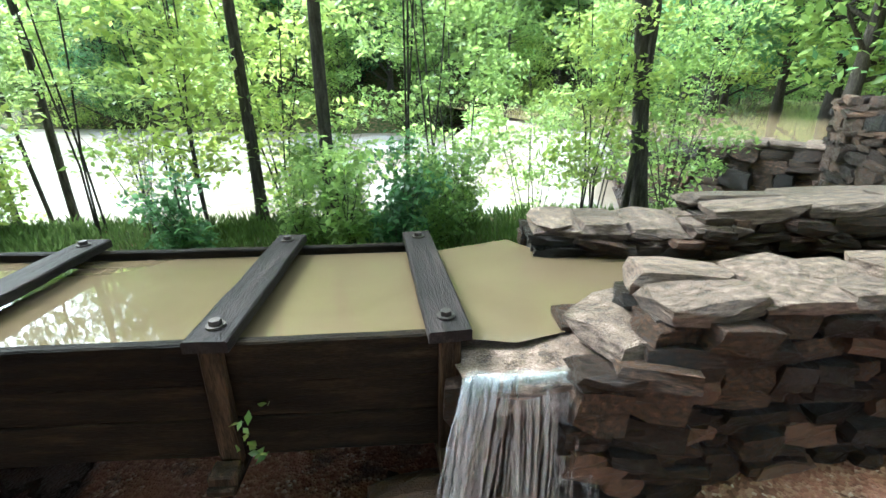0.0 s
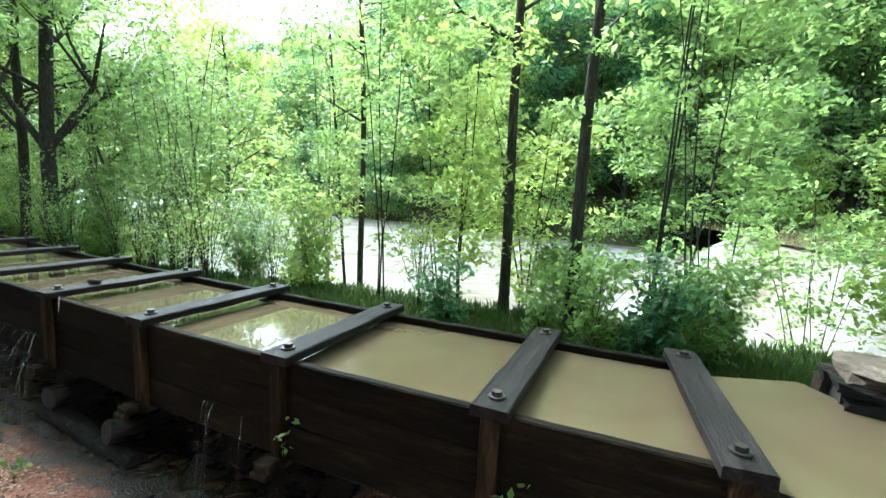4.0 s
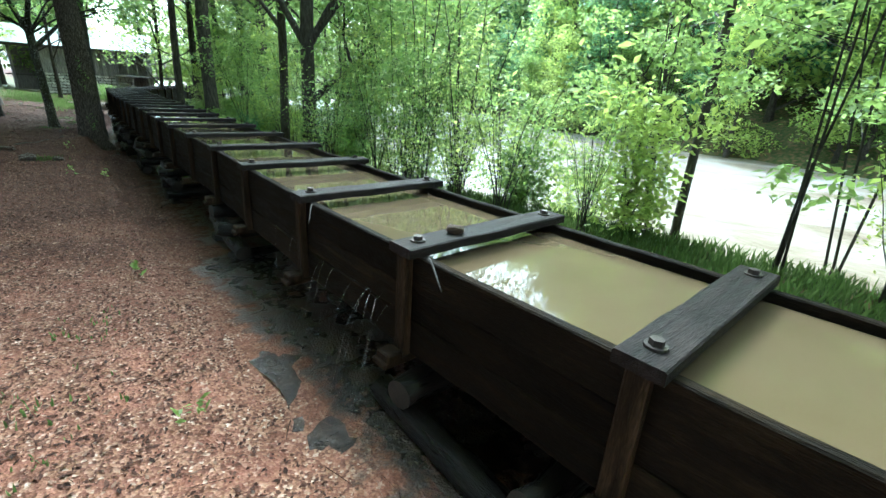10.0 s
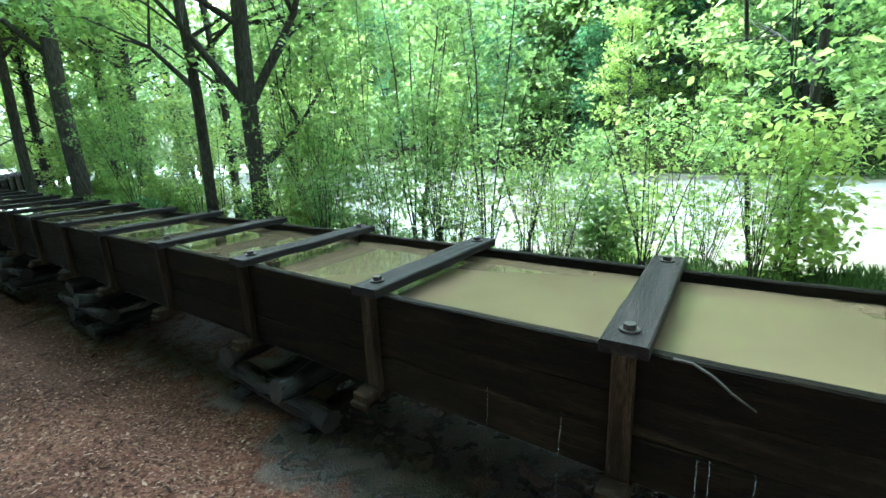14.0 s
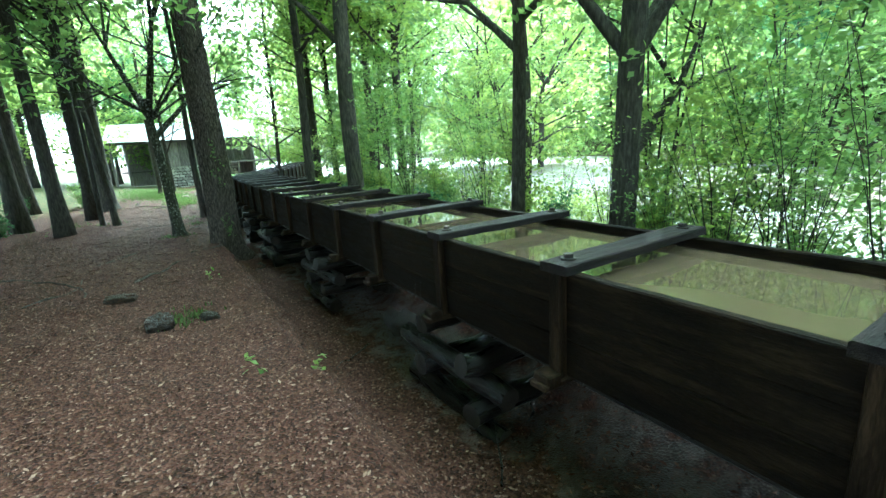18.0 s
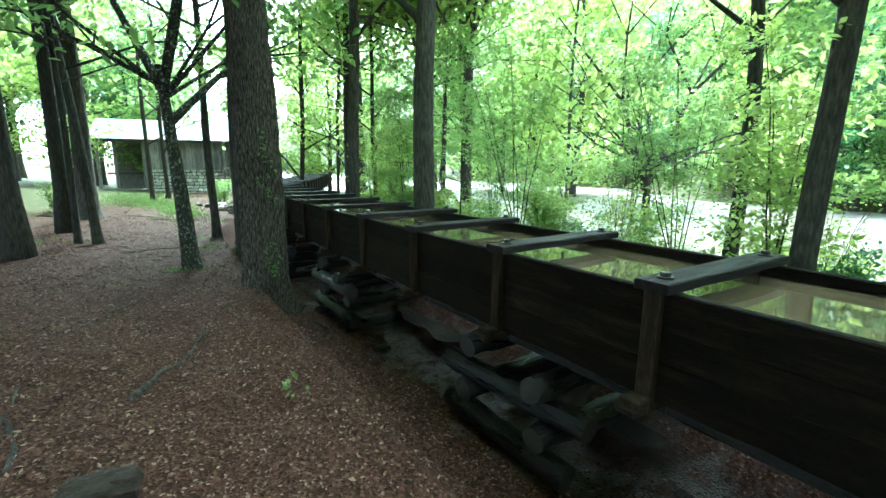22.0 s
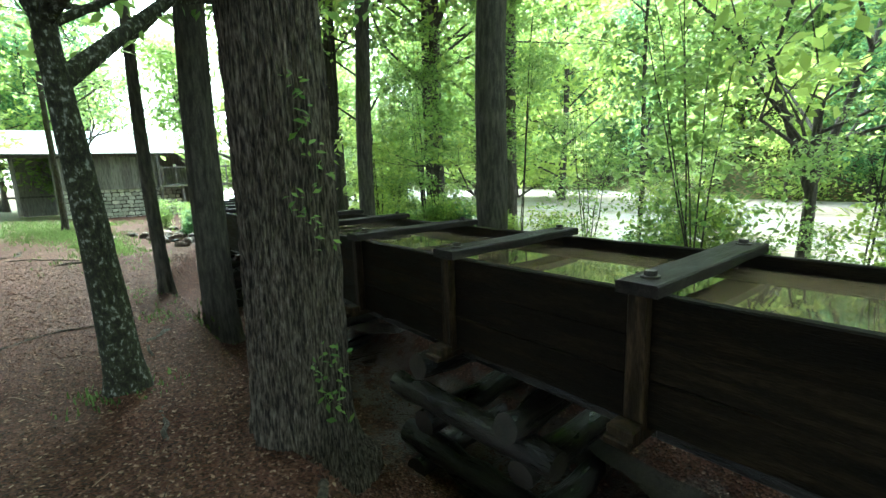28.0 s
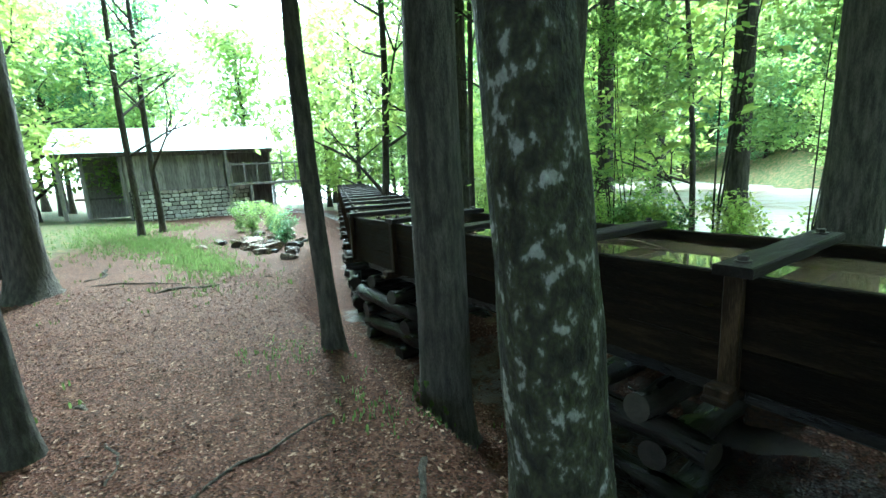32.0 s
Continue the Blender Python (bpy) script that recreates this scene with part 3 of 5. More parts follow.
section = thing("flume_section", pose(0, 0, 0), "wet plank flume bay, near black with its shade in the colour, brimming with muddy water", "flume", "flume bays")
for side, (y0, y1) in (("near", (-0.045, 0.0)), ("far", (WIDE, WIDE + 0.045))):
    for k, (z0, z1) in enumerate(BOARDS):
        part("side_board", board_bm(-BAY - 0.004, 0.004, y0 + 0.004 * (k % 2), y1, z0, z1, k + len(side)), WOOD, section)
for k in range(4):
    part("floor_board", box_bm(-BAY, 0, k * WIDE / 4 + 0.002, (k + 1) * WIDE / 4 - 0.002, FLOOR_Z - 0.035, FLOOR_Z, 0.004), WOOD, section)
for y in (0.1, WIDE - 0.2):
    part("stringer", box_bm(-BAY - 0.002, 0.002, y, y + 0.1, 0.335, 0.43, 0.008), LOGM, section)

frame_thing = thing("timber_brace", pose(0, 0, 0), "dark timber tie and posts bracing the flume, bolted at both ends", "timber brace", "flume braces")
tie = part("tie_beam", board_bm(-0.1, WIDE + 0.1, -0.075, 0.075, 0.957, 1.0, 3), TIE, frame_thing, "flat grey-brown tie across the flume")
for v in tie.data.vertices:
    v.co = (v.co.y, v.co.x, v.co.z)
tie.data.flip_normals()
for y in (0.0, WIDE):
    bm = bmesh.new()
    bmesh.ops.create_cone(bm, cap_ends=True, segments=6, radius1=0.022, radius2=0.021, depth=0.018)
    bmesh.ops.translate(bm, verts=bm.verts[:], vec=(0.0, y, 1.017))
    n0 = len(bm.verts)
    g = bmesh.ops.create_cone(bm, cap_ends=True, segments=14, radius1=0.034, radius2=0.033, depth=0.008)
    bmesh.ops.translate(bm, verts=g["verts"], vec=(0.0, y, 1.004))
    part("bolt", bm, STEEL, tie, "square rusty bolt on a washer")
for y0, y1 in ((-0.092, -0.047), (WIDE + 0.047, WIDE + 0.092)):
    part("post", box_bm(-0.038, 0.038, y0, y1, 0.44, 0.955, 0.006, 0.004, rng), POSTW, frame_thing)
part("sill", box_bm(-0.05, 0.05, -0.2, WIDE + 0.2, 0.432, 0.463, 0.006), POSTW, frame_thing)
block = part("sill_end", box_bm(-0.05, 0.05, -0.18, -0.094, 0.43, 0.5, 0.008), POSTW, frame_thing, "pale cut end of the sill timber")
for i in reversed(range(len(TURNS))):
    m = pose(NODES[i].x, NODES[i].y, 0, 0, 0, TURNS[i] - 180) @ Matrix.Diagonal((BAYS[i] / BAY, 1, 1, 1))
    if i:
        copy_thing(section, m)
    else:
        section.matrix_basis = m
for i in range(len(TURNS) + 1):
    h = (TURNS[max(i - 1, 0)] + TURNS[min(i, len(TURNS) - 1)]) / 2 - 180
    m = pose(NODES[i].x, NODES[i].y, 0, 0, 0, h + (rng.uniform(-1.2, 1.2) if i else 5.0))
    if i == 0:
        frame_thing.matrix_basis = m
    else:
        copy_thing(frame_thing, m)

wv, wf = [], []
for i in range(len(TURNS) * 3 + 1):
    p0, _ = at_flume(min(i / 3, len(TURNS) - 0.001), 0, 0.002)
    p1, _ = at_flume(min(i / 3, len(TURNS) - 0.001), 0, WIDE - 0.002)
    for t in np.linspace(0, 1, 7):
        q = p0.lerp(p1, t)
        wv.append((q.x, q.y, WATER_Z - 0.0006 * i + 0.002 * noise.noise(Vector((q.x * 5, q.y * 5, 0)))))
for i in range(len(TURNS) * 3):
    for j in range(6):
        a = i * 7 + j
        wf.append((a, a + 1, a + 8, a + 7))
tagged(new("flume_water", mesh_of("flume_water", wv, wf, FLUMEW, True)), "olive-brown muddy water standing nearly level in the flume", "water", kind="structure")

# ---- log cribs under the flume ----
def log_mesh(length, r, seed):
    rr = random.Random(seed)
    n = 9
    pts = [(length * (k / n - 0.5), rr.uniform(-0.012, 0.012), rr.uniform(-0.012, 0.012)) for k in range(n + 1)]
    v, f = tube(pts, [r * rr.uniform(0.93, 1.05) * (0.98 if k in (0, n) else 1) for k in range(n + 1)], 12)
    me = mesh_of("log", v, f, LOGM, True)
    me.materials.append(ENDW)
    for p in list(me.polygons)[-2:]:
        p.material_index, p.use_smooth = 1, False
    return me


LOGS = [log_mesh(1.1, 0.08, 1), log_mesh(1.2, 0.076, 2), log_mesh(1.14, 0.084, 3)]


def crib(i, span=0.36):
    c, h = at_flume(i, 0, WIDE / 2)
    base = gz(c.x, c.y)
    top = 0.335
    n = max(1, int(round((top - base) / 0.15)))
    t = thing("log_crib", pose(c.x, c.y, top, 0, 0, h), "stacked dark wet logs propping the flume above the mud", "log crib", "log cribs")
    for k in range(n):
        z = -0.08 - k * 0.149
        for s in (-1, 1):
            me = LOGS[(k + (s > 0)) % 3]
            if k % 2 == 0:
                m = pose(rng.uniform(-0.04, 0.04) + s * span, rng.uniform(-0.05, 0.05), z, rng.uniform(0, 90), rng.uniform(-2, 2), 90 + rng.uniform(-4, 4))
            else:
                m = pose(rng.uniform(-0.06, 0.06), s * (WIDE / 2 + 0.04) + rng.uniform(-0.03, 0.03), z, rng.uniform(0, 90), rng.uniform(-2, 2), rng.uniform(-4, 4))
            hang("log", me, t, m)
    return t


for i in (3.58, 7.0, 10.0, 12.95, 15.9, 18.7, 21.3, 23, 24.6, 26.2, 27.8, 29.4, 31):
    crib(i)

# ---- stone walls ----
def stone_mesh(seed, mat, sub=2):
    """A split field stone of about unit size: a chipped, uneven block."""
    r = random.Random(seed)
    bm = bmesh.new()
    bmesh.ops.create_cube(bm, size=1.0)
    bmesh.ops.subdivide_edges(bm, edges=bm.edges[:], cuts=1, use_grid_fill=True)
    for v in bm.verts:
        c = v.co.copy()
        k = sum(abs(abs(a) - 0.5) < 0.01 for a in c)
        pull = (1, 1.0, 0.94, 0.84)[k]
        v.co = Vector([a * pull + r.uniform(-0.085, 0.085) for a in c])
    bmesh.ops.triangulate(bm, faces=bm.faces[:])
    return bm_mesh("stone", bm, mat)


def boulder_mesh(seed, mat):
    """A weathered boulder: a rounded block with planes, dents and a rough skin."""
    r = random.Random(seed)
    bm = bmesh.new()
    bmesh.ops.create_cube(bm, size=1.0)
    bmesh.ops.subdivide_edges(bm, edges=bm.edges[:], cuts=7, use_grid_fill=True)
    off = Vector((seed * 3.1, seed * 1.7, 0))
    for v in bm.verts:
        c = v.co.copy()
        ball = c.normalized() * 0.56
        c = c.lerp(ball, 0.45)
        k = 0.16 * noise.fractal(c * 2.2 + off, 1.0, 2.0, 4) + 0.1 * (noise.cell(c * 2.6 + off) - 0.5)
        v.co = c * (1 + k)
    return bm_mesh("boulder", bm, mat)


BOULDERS = [boulder_mesh(3, RUSTONE), boulder_mesh(5, STONE), boulder_mesh(8, STONE)]
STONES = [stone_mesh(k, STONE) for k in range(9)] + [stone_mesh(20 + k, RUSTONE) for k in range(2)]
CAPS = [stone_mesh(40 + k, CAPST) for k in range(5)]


def stone_wall(name, label, line, thick, base, top, rows, seed, cap=True, lengths=(0.12, 0.34), caps=(0.25, 0.5)):
    """A dry wall of split stones laid in rough courses along a line, with flat caps. base and top: heights at the line's two ends."""
    r = random.Random(seed)
    pts = [Vector((*p, 0)) for p in line]
    seg = [(b - a).length for a, b in zip(pts, pts[1:])]
    total = sum(seg)

    def along(s):
        for a, b, l in zip(pts, pts[1:], seg):
            if s <= l or b is pts[-1]:
                return a.lerp(b, s / l), math.degrees(math.atan2(b.y - a.y, b.x - a.x))
            s -= l

    t = thing(name, pose(0, 0, 0), label, "wall", kind="structure")
    V, F = [], []
    n = max(2, int(total / 0.25))
    for k in range(n + 1):
        p, h = along(total * k / n)
        nv = Vector((-math.sin(radians(h)), math.cos(radians(h)), 0))
        f = k / n
        z0, z1 = base[0] + (base[1] - base[0]) * f - 0.25, top[0] + (top[1] - top[0]) * f - 0.07
        for sgn, z in ((-1, z0), (1, z0), (1, z1), (-1, z1)):
            q = p + nv * sgn * (thick / 2 - 0.045)
            V.append((q.x, q.y, z))
    for k in range(n):
        for s in range(4):
            F.append((k * 4 + s, k * 4 + (s + 1) % 4, k * 4 + 4 + (s + 1) % 4, k * 4 + 4 + s))
    F += [(0, 3, 2, 1), (n * 4, n * 4 + 1, n * 4 + 2, n * 4 + 3)]
    # Inner core coloured as the shade between the stones.
    hang("wall_core", mesh_of("wall_core", V, F, JOINT_SHADE), t)
    for side in (-1, 1):
        edges = [0.0]
        while edges[-1] < 1:
            edges.append(edges[-1] + r.choice((0.55, 0.8, 1.0, 1.35)) / rows)
        edges = [e / edges[-1] for e in edges]
        for lo, hi in zip(edges, edges[1:]):
            s = r.uniform(-0.06, 0.0)
            while s < total:
                l = r.uniform(*lengths)
                f = min(1, max(0, (s + l / 2) / total))
                z0, z1 = base[0] + (base[1] - base[0]) * f - 0.06, top[0] + (top[1] - top[0]) * f - (0.06 if cap else 0)
                bits = [(lo, hi)] if r.random() < 0.75 or hi - lo < 0.9 / rows else [(lo, (lo * 0.55 + hi * 0.45)), ((lo * 0.55 + hi * 0.45), hi)]
                p, h = along(min(total, max(0, s + l / 2)))
                nv = Vector((-math.sin(radians(h)), math.cos(radians(h)), 0))
                for c0, c1 in bits:
                    q = p + nv * side * (thick / 2 - 0.05 + r.uniform(-0.03, 0.03))
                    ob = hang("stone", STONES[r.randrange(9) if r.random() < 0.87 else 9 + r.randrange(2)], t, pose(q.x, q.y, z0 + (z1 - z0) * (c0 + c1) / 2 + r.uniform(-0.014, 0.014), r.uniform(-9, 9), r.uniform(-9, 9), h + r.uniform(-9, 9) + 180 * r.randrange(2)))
                    ob.scale = (l * r.uniform(0.98, 1.12), 0.17, (z1 - z0) * (c1 - c0) * r.uniform(0.95, 1.3))
                s += l
    if cap:
        s = 0.0
        while s < total - 0.08:
            l = r.uniform(*caps)
            f = min(1, (s + l / 2) / total)
            p, h = along(min(total, s + l / 2))
            z = top[0] + (top[1] - top[0]) * f
            two = r.random() < 0.5
            for v in ((-0.25, 0.25) if two else (0,)):
                nv = Vector((-math.sin(radians(h)), math.cos(radians(h)), 0))
                q = p + nv * v * thick
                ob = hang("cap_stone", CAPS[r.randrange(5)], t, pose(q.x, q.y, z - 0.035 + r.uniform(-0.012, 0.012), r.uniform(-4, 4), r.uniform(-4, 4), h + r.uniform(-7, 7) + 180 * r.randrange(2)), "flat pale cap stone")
                ob.scale = (l * 1.05, thick * (0.56 if two else 1.1), 0.085 * r.uniform(0.8, 1.2))
            s += l
    return t


stone_wall("wall_front", "dry stone channel wall with pale flat capstones, wet at its foot", [(0.66, -0.09), (1.5, -0.1), (2.2, -0.09)], 0.33, (0.22, 0.5), (1.14, 1.17), 12, 3, lengths=(0.08, 0.28), caps=(0.2, 0.4))
stone_wall("wall_front_east", "channel wall of split stones with rough pale caps", [(2.2, -0.09), (2.9, -0.02), (3.7, 0.2)], 0.36, (0.48, 0.55), (1.16, 1.2), 10, 8, lengths=(0.08, 0.28), caps=(0.2, 0.42))
stone_wall("wall_front_end", "low wet stone step beside the spillway", [(0.42, -0.08), (0.66, -0.1)], 0.4, (0.08, 0.14), (0.93, 0.96), 8, 9, cap=False)
stone_wall("wall_back", "low stone channel wall with pale caps along the far side", [(0.56, 0.98), (1.5, 0.84)], 0.38, (0.6, 0.6), (1.07, 1.09), 6, 4, lengths=(0.1, 0.3), caps=(0.22, 0.42))
stone_wall("wall_back_high", "raised stone channel wall under long pale caps", [(1.45, 0.86), (2.75, 0.8)], 0.38, (0.6, 0.6), (1.18, 1.2), 7, 5, lengths=(0.1, 0.3), caps=(0.3, 0.55))
stone_wall("wall_weir", "stepped stone weir running out into the creek", [(3.9, 7.5), (3.65, 5.2), (3.95, 4.4), (4.75, 3.45)], 0.5, (-0.5, 0.0), (0.93, 1.13), 8, 6, cap=True, lengths=(0.18, 0.45))
stone_wall("wall_head", "tall dark stone abutment of the old dam", [(4.9, 3.3), (4.25, 2.45), (3.98, 1.8), (3.88, 1.3)], 0.5, (0.2, 0.3), (1.6, 1.72), 16, 7, cap=False, lengths=(0.12, 0.4))
stone_wall("wall_head_side", "dark stone wing wall of the old dam above the path", [(3.88, 0.95), (3.95, 0.3), (4.3, -0.6), (5.2, -1.9)], 0.5, (0.4, 0.5), (1.75, 1.5), 9, 17, cap=False)
gate = thing("sluice_gate", pose(3.84, 1.1, 1.75, 0, 0, -72), "weathered orange-brown wooden sluice gate frame on the dam", "gate")
for x in (-0.16, 0.16):
    part("gate_post", box_bm(x - 0.035, x + 0.035, -0.035, 0.035, -0.95, 0.62, 0.005), GATEW, gate)
part("top_rail", box_bm(-0.2, 0.2, -0.04, 0.04, 0.62, 0.67, 0.005), GATEW, gate)
part("gate_panel", box_bm(-0.22, 0.22, -0.05, -0.036, -0.02, 0.16, 0.004), GATEW, gate)
part("lift_bar", box_bm(-0.03, 0.03, -0.03, 0.03, 0.16, 0.36, 0.004), GATEW, gate)

# water held between the walls
chv = [(x, y, WATER_Z) for x, y in ((0.0, 0.0), (0.25, -0.06), (0.45, 0.0), (1.0, 0.05), (2.2, 0.05), (3.0, 0.12), (3.85, 0.95), (3.85, 1.3), (3.0, 0.68), (2.4, 0.55), (1.5, 0.66), (0.6, 0.82), (0.45, 1.05), (0.02, 0.9))]
tagged(new("channel_water", mesh_of("channel_water", chv, [tuple(range(len(chv)))], FLUMEW)), "muddy water filling the stone channel", "water", kind="structure")
bed = [(x, y, 0.72) for x, y, _ in chv]
tagged(new("channel_bed", mesh_of("channel_bed", bed, [tuple(range(len(bed)))], MUD)), "silty bed of the stone channel", "bed", kind="structure")

# spillway: flat lip stones, falling water, plunge pool
lip = stone_mesh(61, CAPST)
for k, (x, y, z, l, w, h) in enumerate([(0.26, -0.06, 0.84, 0.46, 0.34, 0.09), (0.48, -0.08, 0.85, 0.3, 0.3, 0.1), (0.66, -0.04, 0.965, 0.42, 0.34, 0.11)]):
    ob = tagged(hang("lip_stone", CAPS[k], None, pose(x, y, z, 3, -4, 14 * k)), "flat wet spillway stone under the flume's end", "stone", "spillway stones")
    ob.scale = (l, w, h)
r = random.Random(12)
for k in range(9):
    t_ = k / 8
    ob = tagged(hang("spill_face_stone", STONES[k % 9], None, pose(0.14 + 0.34 * (k % 3) / 2, -0.02 + 0.02 * r.random(), 0.16 + 0.26 * (k // 3), r.uniform(-8, 8), r.uniform(-8, 8), r.uniform(-10, 10))), "dark wet stone behind the falling water", "stone", "spillway stones")
    ob.scale = (0.3, 0.24, 0.27)
fall = thing("waterfall", pose(0, 0, 0), "clear sheet of water spilling over the stone lip", "waterfall")
for q in range(120):
    x0 = r.uniform(0.04, 0.5)
    thin = r.uniform(0.0015, 0.008)
    out = r.uniform(0.12, 0.3)
    top = 0.905
    n = 12
    dx = r.uniform(-0.05, 0.03) - 0.12 * (x0 < 0.2)
    pts = [(x0 + dx * (k / n), -0.2 - out * 0.5 * (k / n) ** 0.55 + 0.006 * math.sin(k * 2.1 + q), top - 0.02 - 0.84 * (k / n) ** 1.5) for k in range(n + 1)]
    lv, lf = tube(pts, [thin * (1.3 - 0.5 * (k / n)) * r.uniform(0.6, 1.3) for k in range(n + 1)], 6, False)
    hang("stream", mesh_of("stream", lv, lf, DROPS, True), fall)
vs, fs = [], []
for i in range(15):
    for j in range(5):
        x, f = 0.05 + 0.55 * i / 14, j / 14
        vs.append((x - 0.1 * f * (1 - i / 14), -0.2 - 0.12 * f ** 0.55 + 0.012 * math.sin(i * 1.7) + 0.008 * math.sin(i * 3.1 + j), 0.9 - 0.82 * f ** 1.5))
for i in range(14):
    for j in range(4):
        fs.append((i * 5 + j, i * 5 + 5 + j, i * 5 + 6 + j, i * 5 + j + 1))
hang("sheet", mesh_of("sheet", vs, fs, DROPS, True), fall)
fv, ff = [], []
for i in range(41):
    for j in range(31):
        x, y = -0.75 + 1.6 * i / 40, -0.75 + 0.85 * j / 30
        d = math.hypot((x - 0.2) / 0.5, (y + 0.32) / 0.3)
        fv.append((x, y, 0.03 + 0.13 * math.exp(-d * d * 1.6) + 0.05 * math.exp(-d * d) * noise.fractal(Vector((x * 9, y * 9, 1)), 1, 2, 4)))
for i in range(40):
    for j in range(30):
        a = i * 31 + j
        x, y = fv[a][0], fv[a][1]
        if math.hypot((x - 0.05) / 0.76, (y + 0.36) / 0.42) < 1.0 + 0.25 * noise.noise(Vector((x * 5, y * 5, 0))):
            ff.append((a, a + 31, a + 32, a + 1))
tagged(new("plunge_pool_foam", mesh_of("plunge_pool_foam", fv, ff, FOAM, True)), "white churning foam where the spill lands", "foam", kind="structure")
for k, (x, y, z, sx, sy, sz, rz) in enumerate([(0.5, -0.68, 0.17, 0.72, 0.34, 0.28, 26), (-0.35, -0.62, 0.1, 0.34, 0.3, 0.2, -20), (0.74, -0.4, 0.2, 0.34, 0.22, 0.2, 10), (-0.62, -0.75, 0.12, 0.36, 0.3, 0.14, 40), (1.6, -0.5, 0.36, 0.26, 0.2, 0.16, 60), (2.6, -0.5, 0.46, 0.28, 0.22, 0.2, 15), (-0.12, -0.1, 0.16, 0.42, 0.24, 0.26, 5)]):
    ob = tagged(hang("boulder", BOULDERS[k % 3], None, pose(x, y, z, 5, -6, rz)), "wet brown boulder at the foot of the spillway", "boulder", "spillway boulders")
    ob.scale = (sx, sy, sz)

# ---- foliage ----
def leaf_cloud(name, spots, leaf, mat, seed, flat=0.55, per=1):
    """Many small pointed leaves, each two triangles with a fold. spots: centre and radii of each spray, and its count of leaves."""
    r = np.random.RandomState(seed)
    C = []
    for (c, rad, n) in spots:
        p = r.normal(size=(n, 3))
        p /= np.maximum(np.linalg.norm(p, axis=1, keepdims=True), 1e-6)
        p *= r.uniform(0.25, 1.0, (n, 1)) ** 0.5
        C.append(np.asarray(c) + p * np.asarray(rad))
    C = np.concatenate(C)
    n = len(C)
    a = r.uniform(0, 2 * math.pi, n)
    tilt = r.normal(0, flat, n)
    d = np.stack([np.cos(a) * np.cos(tilt), np.sin(a) * np.cos(tilt), np.sin(tilt) - 0.25], -1)
    d /= np.linalg.norm(d, axis=1, keepdims=True)
    up = np.stack([r.normal(0, flat, n), r.normal(0, flat, n), np.ones(n)], -1)
    s = np.cross(d, up)
    s /= np.linalg.norm(s, axis=1, keepdims=True)
    L = (leaf * r.uniform(0.6, 1.3, n))[:, None]
    nrm = np.cross(s, d)
    V = np.stack([C - d * L * 0.5, C + s * L * 0.27 + nrm * L * 0.07, C + d * L * 0.55, C - s * L * 0.27 + nrm * L * 0.07], 1).reshape(-1, 3)
    me = bpy.data.meshes.new(name)
    idx = np.arange(n * 4).reshape(n, 4)
    tri = np.concatenate([idx[:, [0, 1, 2]], idx[:, [0, 2, 3]]], 1).reshape(-1, 3)
    me.vertices.add(n * 4)
    me.vertices.foreach_set("co", V.ravel())
    me.loops.add(n * 6)
    me.loops.foreach_set("vertex_index", tri.ravel())
    me.polygons.add(n * 2)
    me.polygons.foreach_set("loop_start", np.arange(0, n * 6, 3))
    me.polygons.foreach_set("loop_total", np.full(n * 2, 3))
    me.materials.append(mat)
    me.update()
    me.validate()
    return me


def stem_lumps(r, base, height, lean, r0, limbs, spread, bend=0.3, start=0.35, steps=9, sides=9, flare=1.5, twigs=True):
    """A trunk with limbs that fork once; returns its mesh lumps and the limb ends."""
    pts, rad = [], []
    ph = r.uniform(0, 6)
    for k in range(steps + 1):
        f = k / steps
        w = bend * math.sin(f * 3.1 + ph) * f
        pts.append((base[0] + lean[0] * f * height + w * 0.5, base[1] + lean[1] * f * height + w * 0.4, base[2] + f * height))
        rad.append(r0 * ((1 - 0.72 * f) + (flare - 1) * math.exp(-f * height * 3.2)))
    lumps, ends = [tube(pts, rad, sides, True, 0.03, r)], []
    for q in range(limbs):
        f = start + (1 - start) * (q + r.uniform(0.1, 0.9)) / limbs
        k = min(steps - 1, int(f * steps))
        p = Vector(pts[k]).lerp(Vector(pts[k + 1]), f * steps - k)
        a = r.uniform(0, 2 * math.pi)
        l = spread * r.uniform(0.55, 1.1) * (1.15 - 0.5 * f)
        d = Vector((math.cos(a), math.sin(a), r.uniform(0.15, 0.8))).normalized()
        q1 = p + d * l * 0.5 + Vector((0, 0, r.uniform(-0.05, 0.12) * l))
        q2 = p + d * l + Vector((r.uniform(-0.2, 0.2), r.uniform(-0.2, 0.2), r.uniform(-0.1, 0.25))) * l
        rr = r0 * (1 - 0.72 * f) * 0.42
        lumps.append(tube([p, q1, q2], [rr, rr * 0.6, rr * 0.2], 5, False))
        ends += [q1, q2]
        if twigs:
            for _ in range(2):
                e = q1 + Vector((r.uniform(-1, 1), r.uniform(-1, 1), r.uniform(-0.1, 0.7))) * l * 0.45
                lumps.append(tube([q1, (q1 + e) / 2 + Vector((0, 0, 0.03)), e], [rr * 0.4, rr * 0.25, rr * 0.1], 4, False))
                ends.append(e)
    return join(*lumps), ends, pts


